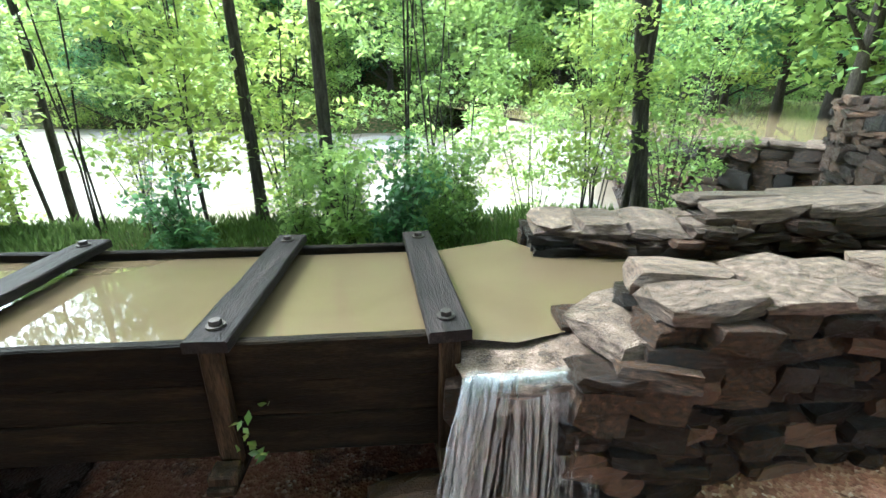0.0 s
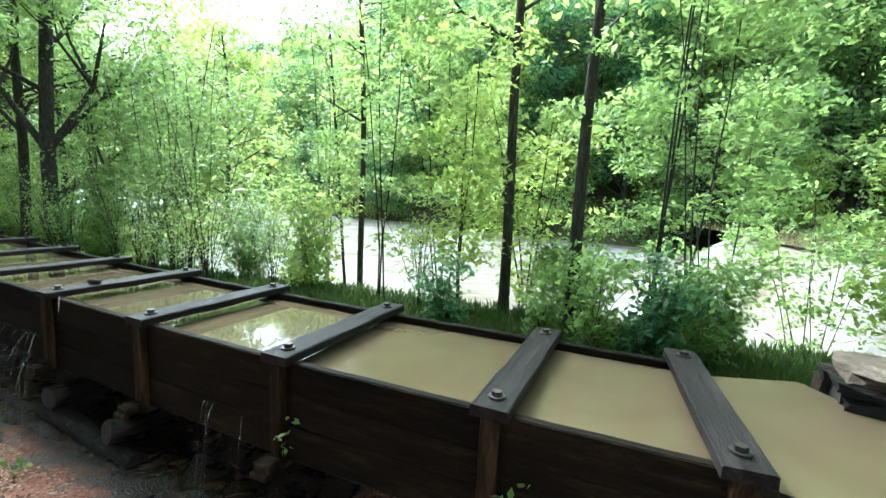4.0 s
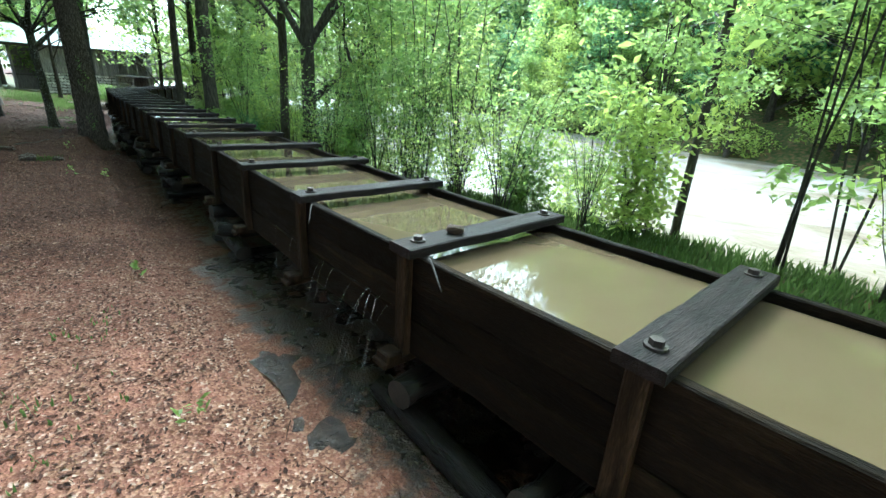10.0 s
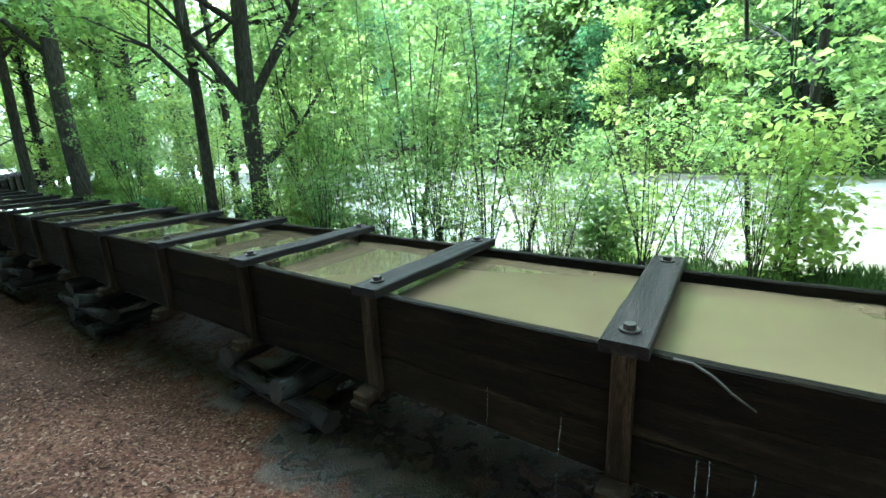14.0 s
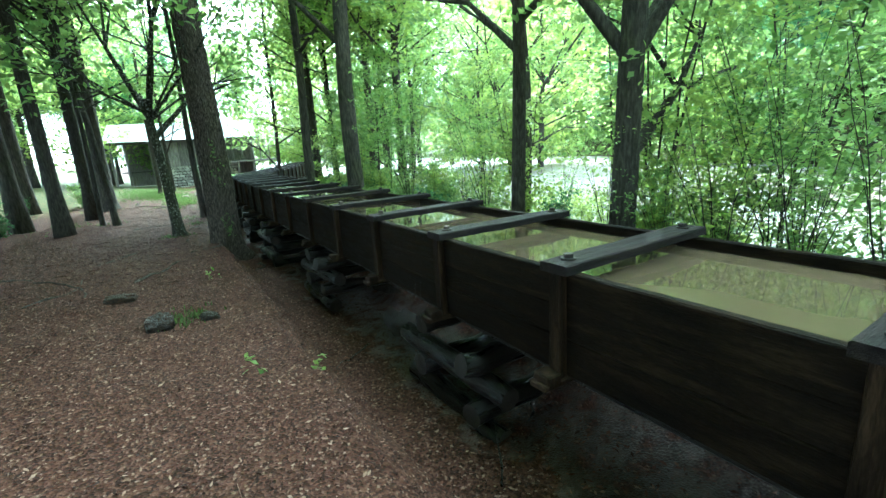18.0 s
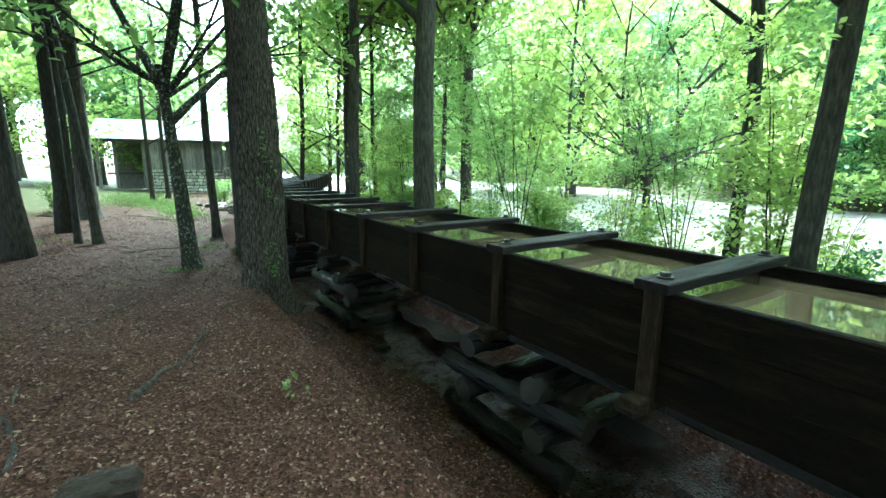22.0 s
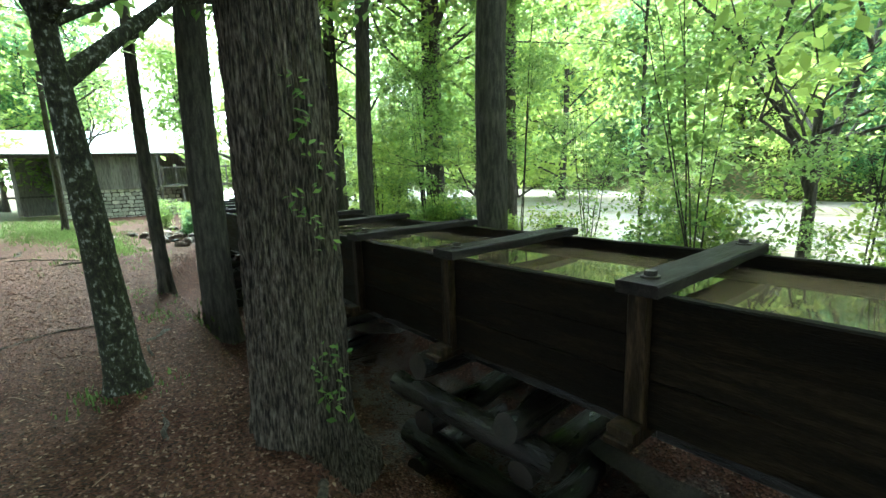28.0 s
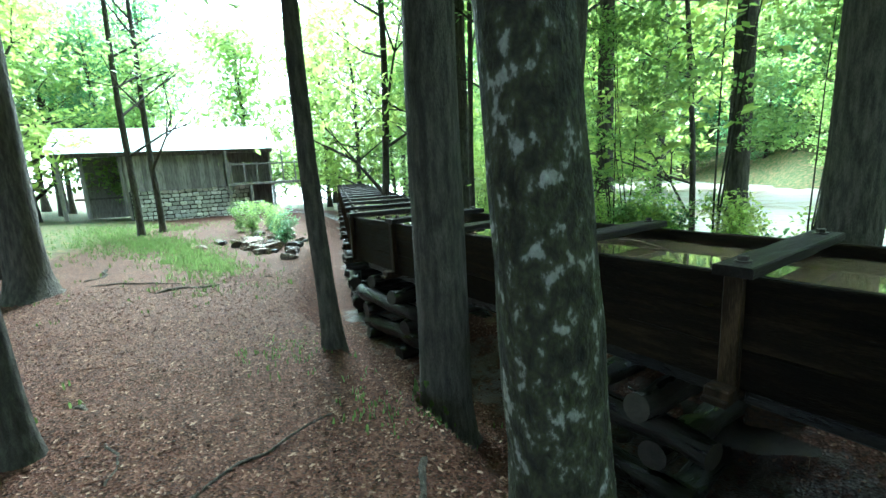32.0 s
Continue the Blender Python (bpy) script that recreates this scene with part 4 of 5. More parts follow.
def tree_meshes(seed, height, r0, limbs, spread, leaf, count, bark, green, start=0.35, bend=0.25, flat=(1.0, 1.0, 0.45), rad=0.6, flare=1.5, sides=9, lean=(0, 0)):
    r = random.Random(seed)
    (v, f), ends, _ = stem_lumps(r, (0, 0, -0.25), height, lean, r0, limbs, spread, bend, start, sides=sides, flare=flare)
    spots = [((e.x, e.y, e.z), (rad * flat[0] * r.uniform(0.6, 1.3), rad * flat[1] * r.uniform(0.6, 1.3), rad * flat[2] * r.uniform(0.6, 1.4)), max(4, int(count / len(ends) * r.uniform(0.5, 1.5)))) for e in ends]
    return mesh_of("trunk", v, f, bark, True), leaf_cloud("crown", spots, leaf, green, seed)


def plant(name, meshes, x, y, label, category, group="", turn=0.0, scale=1.0, z=None, lean=(0, 0), parts=("trunk", "crown")):
    t = thing(name, pose(x, y, gz(x, y) if z is None else z, lean[0], lean[1], turn), label, category, group)
    for pn, me in zip(parts, meshes):
        hang(pn, me, t)
    t.scale = (scale,) * 3
    return t


# wooded far bank
FAR = [tree_meshes(100 + k, 7.5 + k, 0.11 + 0.02 * k, 26, 2.6, 0.24, 5200, DBARK, (LEAF, LEAFY, LEAF, LEAFD, LEAFY)[k], start=0.06, rad=1.05, bend=0.5, sides=6) for k in range(5)]
rf_ = random.Random(77)
for x in np.arange(-62, 52, 2.2):
    for row in range(6):
        xx = x + rf_.uniform(-1.0, 1.0)
        k = 0.98 if xx > NODES[CORNER].x else 0.85
        yy = float(flume_y(xx)) + (float(far_bank(xx)) + 0.5 + row * 4.3 + rf_.uniform(-1.0, 1.3)) / k
        sc = rf_.uniform(0.85, 1.3) * (0.6 if row == 0 else 1.0 + 0.12 * row)
        plant("broadleaf_tree", FAR[rf_.randrange(5)], xx, yy, "slender broadleaf tree in fresh spring leaf on the far bank", "tree", "far bank trees", rf_.uniform(0, 360), sc, z=gz(xx, yy) - 0.1)

for x, y in ((9, 12), (11, 10), (13, 8.6), (15.5, 7), (18, 5.6), (12, 13), (15, 10.5), (20, 8.5), (24, 6.5), (10, 15), (22, 2.5), (17, 1.5), (8.5, 17), (13, 17), (18, 13), (26, 11), (28, 2), (11.5, 6.4), (9.6, 8.2), (13.5, 4.6), (12, 1.5), (9.5, -0.5), (14, -2), (9, -4), (7.6, -6.5)):
    plant("broadleaf_tree", FAR[rf_.randrange(5)], x, y, "leafy tree crowding the shore of the mill pool", "tree", "pool side trees", rf_.uniform(0, 360), rf_.uniform(0.75, 1.1), z=0.85)

# woods round the path and beyond the barn, crowns meeting overhead
WOODS = [tree_meshes(200 + k, 9.5 + k, 0.13 + 0.03 * k, 24, 3.3, 0.2, 6500, GBARK if k % 2 else DBARK, (LEAF, LEAFY, LEAF, LEAFD)[k], start=0.34, rad=1.3, bend=0.35, sides=8) for k in range(4)]
for x in np.arange(-60, 12, 3.0):
    for row in range(4):
        xx, d = x + rf_.uniform(-1.2, 1.2), -4.2 - row * 3.4 + rf_.uniform(-1.0, 1.0)
        k = 0.98 if xx > NODES[CORNER].x else 0.85
        yy = float(flume_y(xx)) + d / k
        if -48 < xx < -21 and -4.5 < yy < 14:
            continue
        plant("woodland_tree", WOODS[rf_.randrange(4)], xx, yy, "tall woodland tree with a high green crown beside the path", "tree", "path side trees", rf_.uniform(0, 360), rf_.uniform(0.8, 1.2), z=gz(xx, yy) - 0.05)
for x, y in ((-44, 4), (-46, 9), (-43, 13), (-41, 17), (-38, 20), (-48, 0), (-50, 6), (-35, 17), (-31, 15), (-39, 24), (-28, 12.5), (-33, 22), (-46, -4), (-44, -9), (-52, -8), (-40, -7), (-37, -5)):
    plant("woodland_tree", WOODS[rf_.randrange(4)], x, y, "tall woodland tree with a high green crown behind the barn", "tree", "trees behind the barn", rf_.uniform(0, 360), rf_.uniform(0.8, 1.15), z=gz(x, y) - 0.05)


# Trees added to keep sky light off path and flume.
CANOPY = [tree_meshes(230 + k, 10.5 + k, 0.15 + 0.02 * k, 30, 4.6, 0.17, 15000, GBARK if k else DBARK, (LEAF, LEAFY)[k], start=0.42, rad=1.5, bend=0.3, sides=10) for k in range(2)]
for i, v in ((-1.5, -5.0), (1.5, -5.4), (4.5, -4.6), (7.0, -5.2), (10.0, -5.4), (13.0, -4.4), (15.0, -5.4), (16.5, -4.0), (18.5, -5.0), (20.5, -4.4), (22.5, -5.6), (24.5, -5.2), (12.0, -7.0), (17.5, -7.2), (19.0, -3.4), (21.6, -3.3), (25.0, 2.2), (28.5, 2.6), (20.0, 4.6), (23.5, 4.2), (26, 4.8), (8.6, -3.7), (11.5, -3.9), (9.0, -6.4), (14.0, -6.2), (6.0, -6.8)):
    p, _ = at_flume(max(i, 0), max(0, -i), v)
    plant("woodland_tree", CANOPY[rf_.randrange(2)], p.x, p.y, "tall forest tree added to shade path and flume with its canopy", "tree", "canopy trees", rf_.uniform(0, 360), rf_.uniform(0.85, 1.1), z=gz(p.x, p.y) - 0.05)
# More added trees, kept out of view, shading the path's far end.
for x, y in ((-24, -4.6), (-29, -4.9), (-33, -5.2), (-26, -6.4), (-30.5, -7)):
    plant("woodland_tree", CANOPY[rf_.randrange(2)], x, y, "tall forest tree added to shade path and flume with its canopy", "tree", "canopy trees", rf_.uniform(0, 360), rf_.uniform(1.05, 1.2), z=gz(x, y) - 0.05)
for x, y in ((-41, -1), (-42, 3), (-43, 8), (-40, 11), (-38, 14), (-36, 10.5), (-34, 13), (-40, -6), (-37, -8), (-33, -6), (-30, -7.5), (-27, -6), (-45, -7), (-47, 2), (-46, 13), (-42, 18)):
    plant("broadleaf_tree", FAR[rf_.randrange(5)], x, y, "leafy broadleaf tree behind the barn and the path's end", "tree", "trees behind the barn", rf_.uniform(0, 360), rf_.uniform(0.9, 1.3), z=gz(x, y) - 0.1)

for x, y, turn in ((-31, 23, 40), (-27, 21.5, 160), (-35, 24, 280)):
    plant("broadleaf_tree", FAR[turn % 3], x, y, "tall leafy broadleaf tree on the creek's far bank", "tree", "trees on the far bank", turn, 1.6, z=gz(x, y) - 0.1)

# ---- the trees that stand beside the flume ----
def big_trunk(x, y, r0, height, lean, bark, label, seed, crown=2200, green=None, fork=None, bend=0.12, flare=1.6, curve=(0, 0), sides=18, start=0.42, name="tree", spread=2.6, leaf=0.15, ridge=0.0):
    """A trunk of its own shape: ring by ring with root flare, a gentle curve, and limbs high up."""
    r = random.Random(seed)
    n = 150 if ridge else 26
    z0 = gz(x, y) - 0.12
    pts, rad = [], []
    for k in range(n + 1):
        f = (k / n) ** 1.3
        h = f * height
        pts.append((lean[0] * h + curve[0] * math.sin(f * 2.6) + 0.02 * math.sin(h * 1.3 + seed), lean[1] * h + curve[1] * math.sin(f * 2.6) + 0.02 * math.cos(h * 1.1 + seed), h))
        rad.append(r0 * (1 - 0.55 * f) * (1 + (flare - 1) * math.exp(-h / 0.16)))
    pts.insert(0, (0.0, 0.0, -0.45))
    rad.insert(0, rad[0] * 1.08)
    V, F = tube(pts, rad, sides, True, 0.0 if ridge else 0.035, r)
    if ridge:
        for k in range(len(pts)):
            for q in range(sides):
                a, c = 2 * math.pi * q / sides, Vector(pts[k])
                p = Vector((math.cos(a) * 9.5, math.sin(a) * 9.5, c.z * 2.6 + 0.4 * math.sin(a * 3)))
                furrow = 1 - min(1, abs(noise.noise(p)) * 3.2)
                v = V[k * sides + q]
                V[k * sides + q] = v + (v - c).normalized() * (0.012 * noise.noise(p * 2.3) - ridge * furrow)
    for q in range(sides):
        bulge = 1 + 0.22 * max(0, math.cos(3 * 2 * math.pi * q / sides + seed))
        for k in range(5 if not ridge else 16):
            v, c = V[k * sides + q], Vector(pts[k])
            V[k * sides + q] = c + (v - c) * (1 + (bulge - 1) * math.exp(-max(0, pts[k][2]) / 0.12))
    lumps, ends = [(V, F)], []

    def limb(p, d, l, rr, lvl):
        m1 = p + d * l * 0.5 + Vector((r.uniform(-0.12, 0.12), r.uniform(-0.12, 0.12), 0.1)) * l
        e = p + d * l + Vector((r.uniform(-0.2, 0.2), r.uniform(-0.2, 0.2), r.uniform(-0.05, 0.3))) * l
        lumps.append(tube([p, p.lerp(m1, 0.5), m1, e], [rr, rr * 0.8, rr * 0.6, rr * 0.25], 7 if lvl == 0 else 5, False))
        ends.append(e)
        if lvl < 2:
            for _ in range(2):
                dd = (d + Vector((r.uniform(-0.9, 0.9), r.uniform(-0.9, 0.9), r.uniform(-0.4, 0.5)))).normalized()
                limb(m1, dd, l * 0.6, rr * 0.5, lvl + 1)

    if fork:
        for a, up, l, h0 in fork:
            p = Vector(pts[min(n, int(n * (h0 / height) ** (1 / 1.3)))])
            limb(p - Vector((0, 0, 0.05)), Vector((math.cos(radians(a)), math.sin(radians(a)), up)).normalized(), l, r0 * 0.55, 0)
    for q in range(8):
        f = start + (1 - start) * (q + r.uniform(0.2, 0.8)) / 8
        k = min(n, int(n * f ** (1 / 1.3)))
        a = r.uniform(0, 6.28)
        limb(Vector(pts[k]), Vector((math.cos(a), math.sin(a), r.uniform(0.1, 0.7))).normalized(), spread * r.uniform(0.6, 1.1), rad[k] * 0.5, 1)
    t = thing(name, pose(x, y, z0), label, "tree")
    v, f = join(*lumps)
    hang("trunk", mesh_of("trunk", v, f, bark, True), t)
    spots = [((e.x, e.y, e.z), (0.8, 0.8, 0.35), max(3, int(crown / len(ends)))) for e in ends]
    hang("crown", leaf_cloud("crown", spots, leaf, green or LEAF, seed), t)
    return t


SAP = "slim dark-barked sapling rising behind the flume"
big_trunk(-1.58, 2.9, 0.056, 7.0, (0.01, 0.0), DBARK, SAP, 1, 700, LEAFY, bend=0.05, sides=9, start=0.4, spread=1.6, leaf=0.11)
big_trunk(-0.86, 2.68, 0.06, 7.5, (0.02, 0.01), DBARK, SAP, 2, 700, LEAFY, sides=9, start=0.4, spread=1.6, leaf=0.11)
big_trunk(-3.95, 3.85, 0.05, 7.0, (-0.03, 0.0), DBARK, SAP, 3, 700, LEAFY, sides=9, start=0.45, spread=1.6, leaf=0.11, curve=(0.05, 0))
big_trunk(-4.13, 3.88, 0.028, 5.0, (-0.1, 0.03), DBARK, SAP, 4, 300, LEAFY, sides=7, start=0.45, spread=1.1, leaf=0.11, curve=(-0.1, 0))
big_trunk(2.2, 2.7, 0.08, 8.0, (-0.14, 0.02), DBARK, "leaning dark tree behind the stone channel wall", 5, 900, LEAF, sides=12)
big_trunk(1.98, 2.65, 0.035, 6.0, (0.01, 0.0), DBARK, SAP, 6, 300, LEAF, sides=8, spread=1.2)
big_trunk(-10.65, 3.28, 0.135, 9.0, (0.055, 0.0), DBARK, "dark forked tree leaning over the creek bank", 7, 8000, LEAF, fork=[(200, 1.6, 2.2, 2.6), (20, 1.5, 2.4, 2.7), (80, 0.35, 2.6, 1.9)], start=0.24, spread=3.2, leaf=0.12)
big_trunk(-12.38, 3.67, 0.1, 9.5, (0.01, 0.0), DBARK, "straight dark tree on the creek bank", 10, 6500, LEAF, fork=[(200, 0.6, 2.0, 3.4), (20, 0.25, 2.4, 3.6)], start=0.36, spread=3.4, leaf=0.13)
big_trunk(-13.28, 4.8, 0.085, 7.5, (-0.13, 0.02), DBARK, "dark tree with a curving trunk on the creek bank", 11, 4500, LEAFY, curve=(0.42, 0.0), flare=1.4, spread=3.0, leaf=0.13)
big_trunk(-15.4, 6.9, 0.1, 3.0, (0.02, 0.0), DBARK, "forking dark tree at the flooded creek's edge", 12, 1400, LEAFY, fork=[(190, 1.5, 3.2, 2.2), (10, 1.8, 3.0, 2.4)], start=0.8, flare=1.2)
big_trunk(-18.25, 4.1, 0.21, 11.0, (0.035, 0.0), GBARK, "large grey-barked tree close behind the flume", 13, 6500, LEAF, start=0.42, spread=3.6, leaf=0.13, flare=1.35)
big_trunk(-20.57, 3.9, 0.13, 10.5, (0.012, 0.0), GBARK, "grey-barked tree with a slightly bowed trunk behind the flume", 14, 5000, LEAFY, start=0.42, spread=3.2, leaf=0.13, curve=(0.16, 0))
for k, (x, y, rr) in enumerate([(-22.58, 5.67, 0.07), (-23.4, 5.26, 0.06), (-25.04, 4.44, 0.08), (-20.23, 6.95, 0.05), (-17.83, 7.95, 0.045), (-27.18, 6.68, 0.07)]):
    big_trunk(x, y, rr, 8.0, ((k % 3 - 1) * 0.06, 0.02), DBARK, "thin tree with spreading limbs near the creek", 20 + k, 1100, LEAFY if k % 2 else LEAF, fork=[(150 + 40 * k, 0.7, 1.8, 2.0)], sides=10, start=0.3)
IVY = big_trunk(-16.92, 0.74, 0.265, 11.0, (0.0, 0.0), BARK, "broad ridged-bark trunk with ivy beside the flume", 30, 2600, LEAF, start=0.5, flare=1.35, sides=150, ridge=0.02)
MOSSY = big_trunk(-18.1, 0.14, 0.112, 2.7, (-0.05, -0.03), MBARK, "mossy lichen-spotted leaning tree beside the path", 31, 1600, LEAF, fork=[(200, 1.5, 2.6, 2.6), (40, 1.8, 2.8, 2.6), (130, 0.6, 2.0, 2.2)], start=0.9, flare=1.5, sides=20)
GREYT = big_trunk(-19.85, 1.3, 0.175, 11.0, (0.02, 0.02), GBARK, "grey trunk with a mossy foot beside the flume", 32, 2200, LEAF, start=0.5, flare=1.6, sides=22)
big_trunk(-20.95, 1.1, 0.08, 7.5, (-0.02, 0.0), GBARK, "slim grey tree beside the wet gully", 33, 1200, LEAF, start=0.4, curve=(-0.08, 0), sides=12)
big_trunk(-24.7, -0.75, 0.2, 11.0, (-0.01, 0.0), GBARK, "stout tree with spreading roots beside the path", 34, 2600, LEAF, start=0.45, flare=2.0, sides=20)
big_trunk(-20.65, -0.99, 0.05, 7.0, (0.03, 0.0), DBARK, "slim dark tree beside the path", 35, 900, LEAF, start=0.4, sides=10)
big_trunk(-20.5, -0.75, 0.07, 7.0, (-0.16, -0.05), DBARK, "leaning dark trunk at the path's edge", 36, 1200, LEAF, start=0.4, sides=14)
for k, (x, y) in enumerate([(-31.5, 1.2), (-32.2, 1.8)]):
    big_trunk(x, y, 0.085, 8.5, (0.0, 0.01), DBARK, "thin dark tree in front of the barn", 37 + k, 1500, LEAF, start=0.25, sides=10)


def moss_patch(tree, r0, h, a0, a1, seed, lean=(0, 0)):
    """A ragged skin of moss on one side of a trunk's foot."""
    r = random.Random(seed)
    V, F, na, nz = [], [], 60, 46
    for i in range(na):
        for j in range(nz):
            a, z = radians(a0 + (a1 - a0) * i / (na - 1)), h * j / (nz - 1)
            rr = r0 * (1 + 0.55 * math.exp(-z / 0.16)) * 1.05 + 0.006 + r.uniform(0, 0.007)
            V.append((math.cos(a) * rr + lean[0] * z, math.sin(a) * rr + lean[1] * z, z + 0.08))
    for i in range(na - 1):
        for j in range(nz - 1):
            q = abs(2 * i / (na - 1) - 1)
            if noise.noise(Vector((i * 0.16, j * 0.14, seed))) + 0.75 - q * 0.8 - 0.9 * (j / nz) ** 1.2 > 0:
                a = i * nz + j
                F.append((a, a + nz, a + nz + 1, a + 1))
    hang("moss_patch", mesh_of("moss_patch", V, F, MOSS, True), tree, None, "bright green moss")


moss_patch(GREYT, 0.175, 0.55, -190, -20, 3, (0.02, 0.02))

# ---- understory on the creek bank ----
def sapling_meshes(seed, height, stems, leaf, count, green, fan=0.35, low=0.25, r0=0.012, rad=0.22):
    r = random.Random(seed)
    lumps, spots = [], []
    for s in range(stems):
        a, b = r.uniform(0, 6.28), r.uniform(0.2, 1.0) * fan
        h = height * r.uniform(0.6, 1.1)
        p = [Vector((0.06 * math.cos(a), 0.06 * math.sin(a), -0.1))]
        for k in range(1, 6):
            f = k / 5
            p.append(Vector((math.cos(a) * b * h * f ** 1.3 + r.uniform(-0.03, 0.03), math.sin(a) * b * h * f ** 1.3 + r.uniform(-0.03, 0.03), h * f)))
        lumps.append(tube(p, [r0 * (1.1 - 0.75 * k / 5) for k in range(6)], 5, False))
        for k in range(7):
            f = low + (1 - low) * r.random()
            i = min(4, int(f * 5))
            q = p[i].lerp(p[i + 1], f * 5 - i)
            e = q + Vector((r.uniform(-1, 1), r.uniform(-1, 1), r.uniform(0.0, 0.6))) * h * 0.16
            lumps.append(tube([q, e], [r0 * 0.35, r0 * 0.12], 4, False))
            spots.append((tuple(e), (rad, rad, rad * 0.5), max(2, int(count / (stems * 7)))))
    v, f = join(*lumps)
    return mesh_of("stem", v, f, DBARK, True), leaf_cloud("foliage", spots, leaf, green, seed)


SAPS = [sapling_meshes(300, 3.4, 4, 0.075, 2600, LEAFY, 0.22, 0.12, 0.01, 0.3), sapling_meshes(301, 4.4, 3, 0.08, 2800, LEAF, 0.18, 0.15, 0.012, 0.34), sapling_meshes(302, 3.0, 6, 0.07, 2600, LEAF, 0.32, 0.08, 0.008, 0.3)]
THICK = [sapling_meshes(310 + k, 1.9, 13, 0.05, 900, LEAFY if k else LEAF, 0.42, 0.3, 0.0055, 0.2) for k in range(2)]
BUSH = [sapling_meshes(320 + k, 0.75, 10, 0.06, 1300, LEAF if k else LEAFD, 0.5, 0.05, 0.004, 0.15) for k in range(2)]
rp = random.Random(8)


def set_plants(name, kinds, places, label, group, lo, hi, parts=("stem", "foliage")):
    for i, v in places:
        if i < 0:
            p = Vector((-i * BAY, -i * 0.2 + v * 1.25, 0))
        else:
            v = 0.9 + (v - 0.85) * 1.3 if v > 0.85 else v * 1.1
            p, _ = at_flume(i, 0, v)
        plant(name, kinds[rp.randrange(len(kinds))], p.x, p.y, label, "shrub", group, rp.uniform(0, 360), rp.uniform(lo, hi), parts=parts)


set_plants("leafy_sapling", SAPS, [(-1.6, 1.9), (-2.1, 2.6), (-2.8, 2.2), (-3.4, 3.0), (-0.1, 2.1), (0.2, 2.6), (-0.5, 3.0), (1.6, 2.6), (2.3, 2.3), (2.9, 3.0), (3.2, 2.2), (4.4, 2.6), (5.2, 2.9), (-1.6, 3.3)] + [(i + rp.uniform(-0.4, 0.4), rp.uniform(2.2, 3.4)) for i in np.arange(6, 33, 1.0)], "slender sapling with fresh yellow-green leaves on the bank", "bank saplings", 0.75, 1.15)
set_plants("thicket_shrub", THICK, [(i, rp.uniform(1.5, 2.2)) for i in (2.6, 4.6, 5.3, 5.9, 6.4, 6.9, 7.4, 7.9, 8.4, 8.9, 9.4, 10.0, 10.8)] + [(i, rp.uniform(2.3, 3.3)) for i in (5.0, 6.2, 7.2, 8.2, 9.2, 12.5, 14.5)], "thicket of thin bare-stemmed shrubs on the creek bank", "bank thickets", 0.6, 0.95)
set_plants("low_bush", BUSH, [(27.5, -1.4), (28.5, -1.6), (29.5, -1.8), (28, -2.0), (29, -2.4), (26.5, -1.2), (24, -4.6), (22, -5.0), (20, -4.2), (18.5, -4.4), (17, -4.0), (15, -4.4), (12.5, -4.3), (10, -4.4), (-0.15, 1.6), (-0.35, 1.9), (0.3, 1.45), (0.7, 1.5), (1.2, 1.7), (1.9, 1.5), (0.1, 1.9), (-0.05, 1.5)] + [(i + rp.uniform(-0.3, 0.3), rp.uniform(1.7, 3.6)) for i in np.arange(8, 30, 0.9)], "low leafy bush among the grass behind the flume", "bank bushes", 0.6, 1.1)


SHORE = [sapling_meshes(340 + k, 1.5, 9, 0.075, 2400, (LEAFY, LEAF)[k], 0.5, 0.05, 0.005, 0.26) for k in range(2)]
set_plants("shore_shrub", SHORE, [(i + rp.uniform(-0.3, 0.3), 2.5 + 0.03 * i + rp.uniform(-0.3, 0.6)) for i in np.arange(9.5, 32, 0.62)] + [(i, 2.0 + rp.uniform(0.0, 0.5)) for i in (1.1, 4.4, 5.8)], "leafy bright green shrub along the creek's edge", "shore shrubs", 0.55, 1.0)


DENSE = [sapling_meshes(350, 4.0, 6, 0.085, 2600, LEAF, 0.3, 0.12, 0.012, 0.42)]
set_plants("understory_tree", DENSE, [(7.2, 2.7), (8.4, 2.9), (9.6, 3.1), (10.8, 2.8)], "leafy green understory tree on the creek bank", "understory trees", 0.95, 1.3)


# ---- grass, leaf litter, roots ----
def blades(name, spots, size, mat, seed):
    r = np.random.RandomState(seed)
    V, F = [], []
    for x, y in spots:
        z = gz(x, y)
        for _ in range(3):
            a, l, b = r.uniform(0, 6.28), size * r.uniform(0.5, 1.3), r.uniform(0.1, 0.6)
            w = 0.006 * r.uniform(0.7, 1.4)
            cx, cy = x + r.uniform(-0.04, 0.04), y + r.uniform(-0.04, 0.04)
            dx, dy = math.cos(a), math.sin(a)
            o = len(V)
            V += [(cx - dy * w, cy + dx * w, z - 0.01), (cx + dy * w, cy - dx * w, z - 0.01), (cx + dx * l * b * 0.4 + dy * w, cy + dy * l * b * 0.4 - dx * w, z + l * 0.6), (cx + dx * l * b, cy + dy * l * b, z + l)]
            F += [(o, o + 1, o + 2), (o, o + 2, o + 3)]
    return mesh_of(name, V, F, mat)


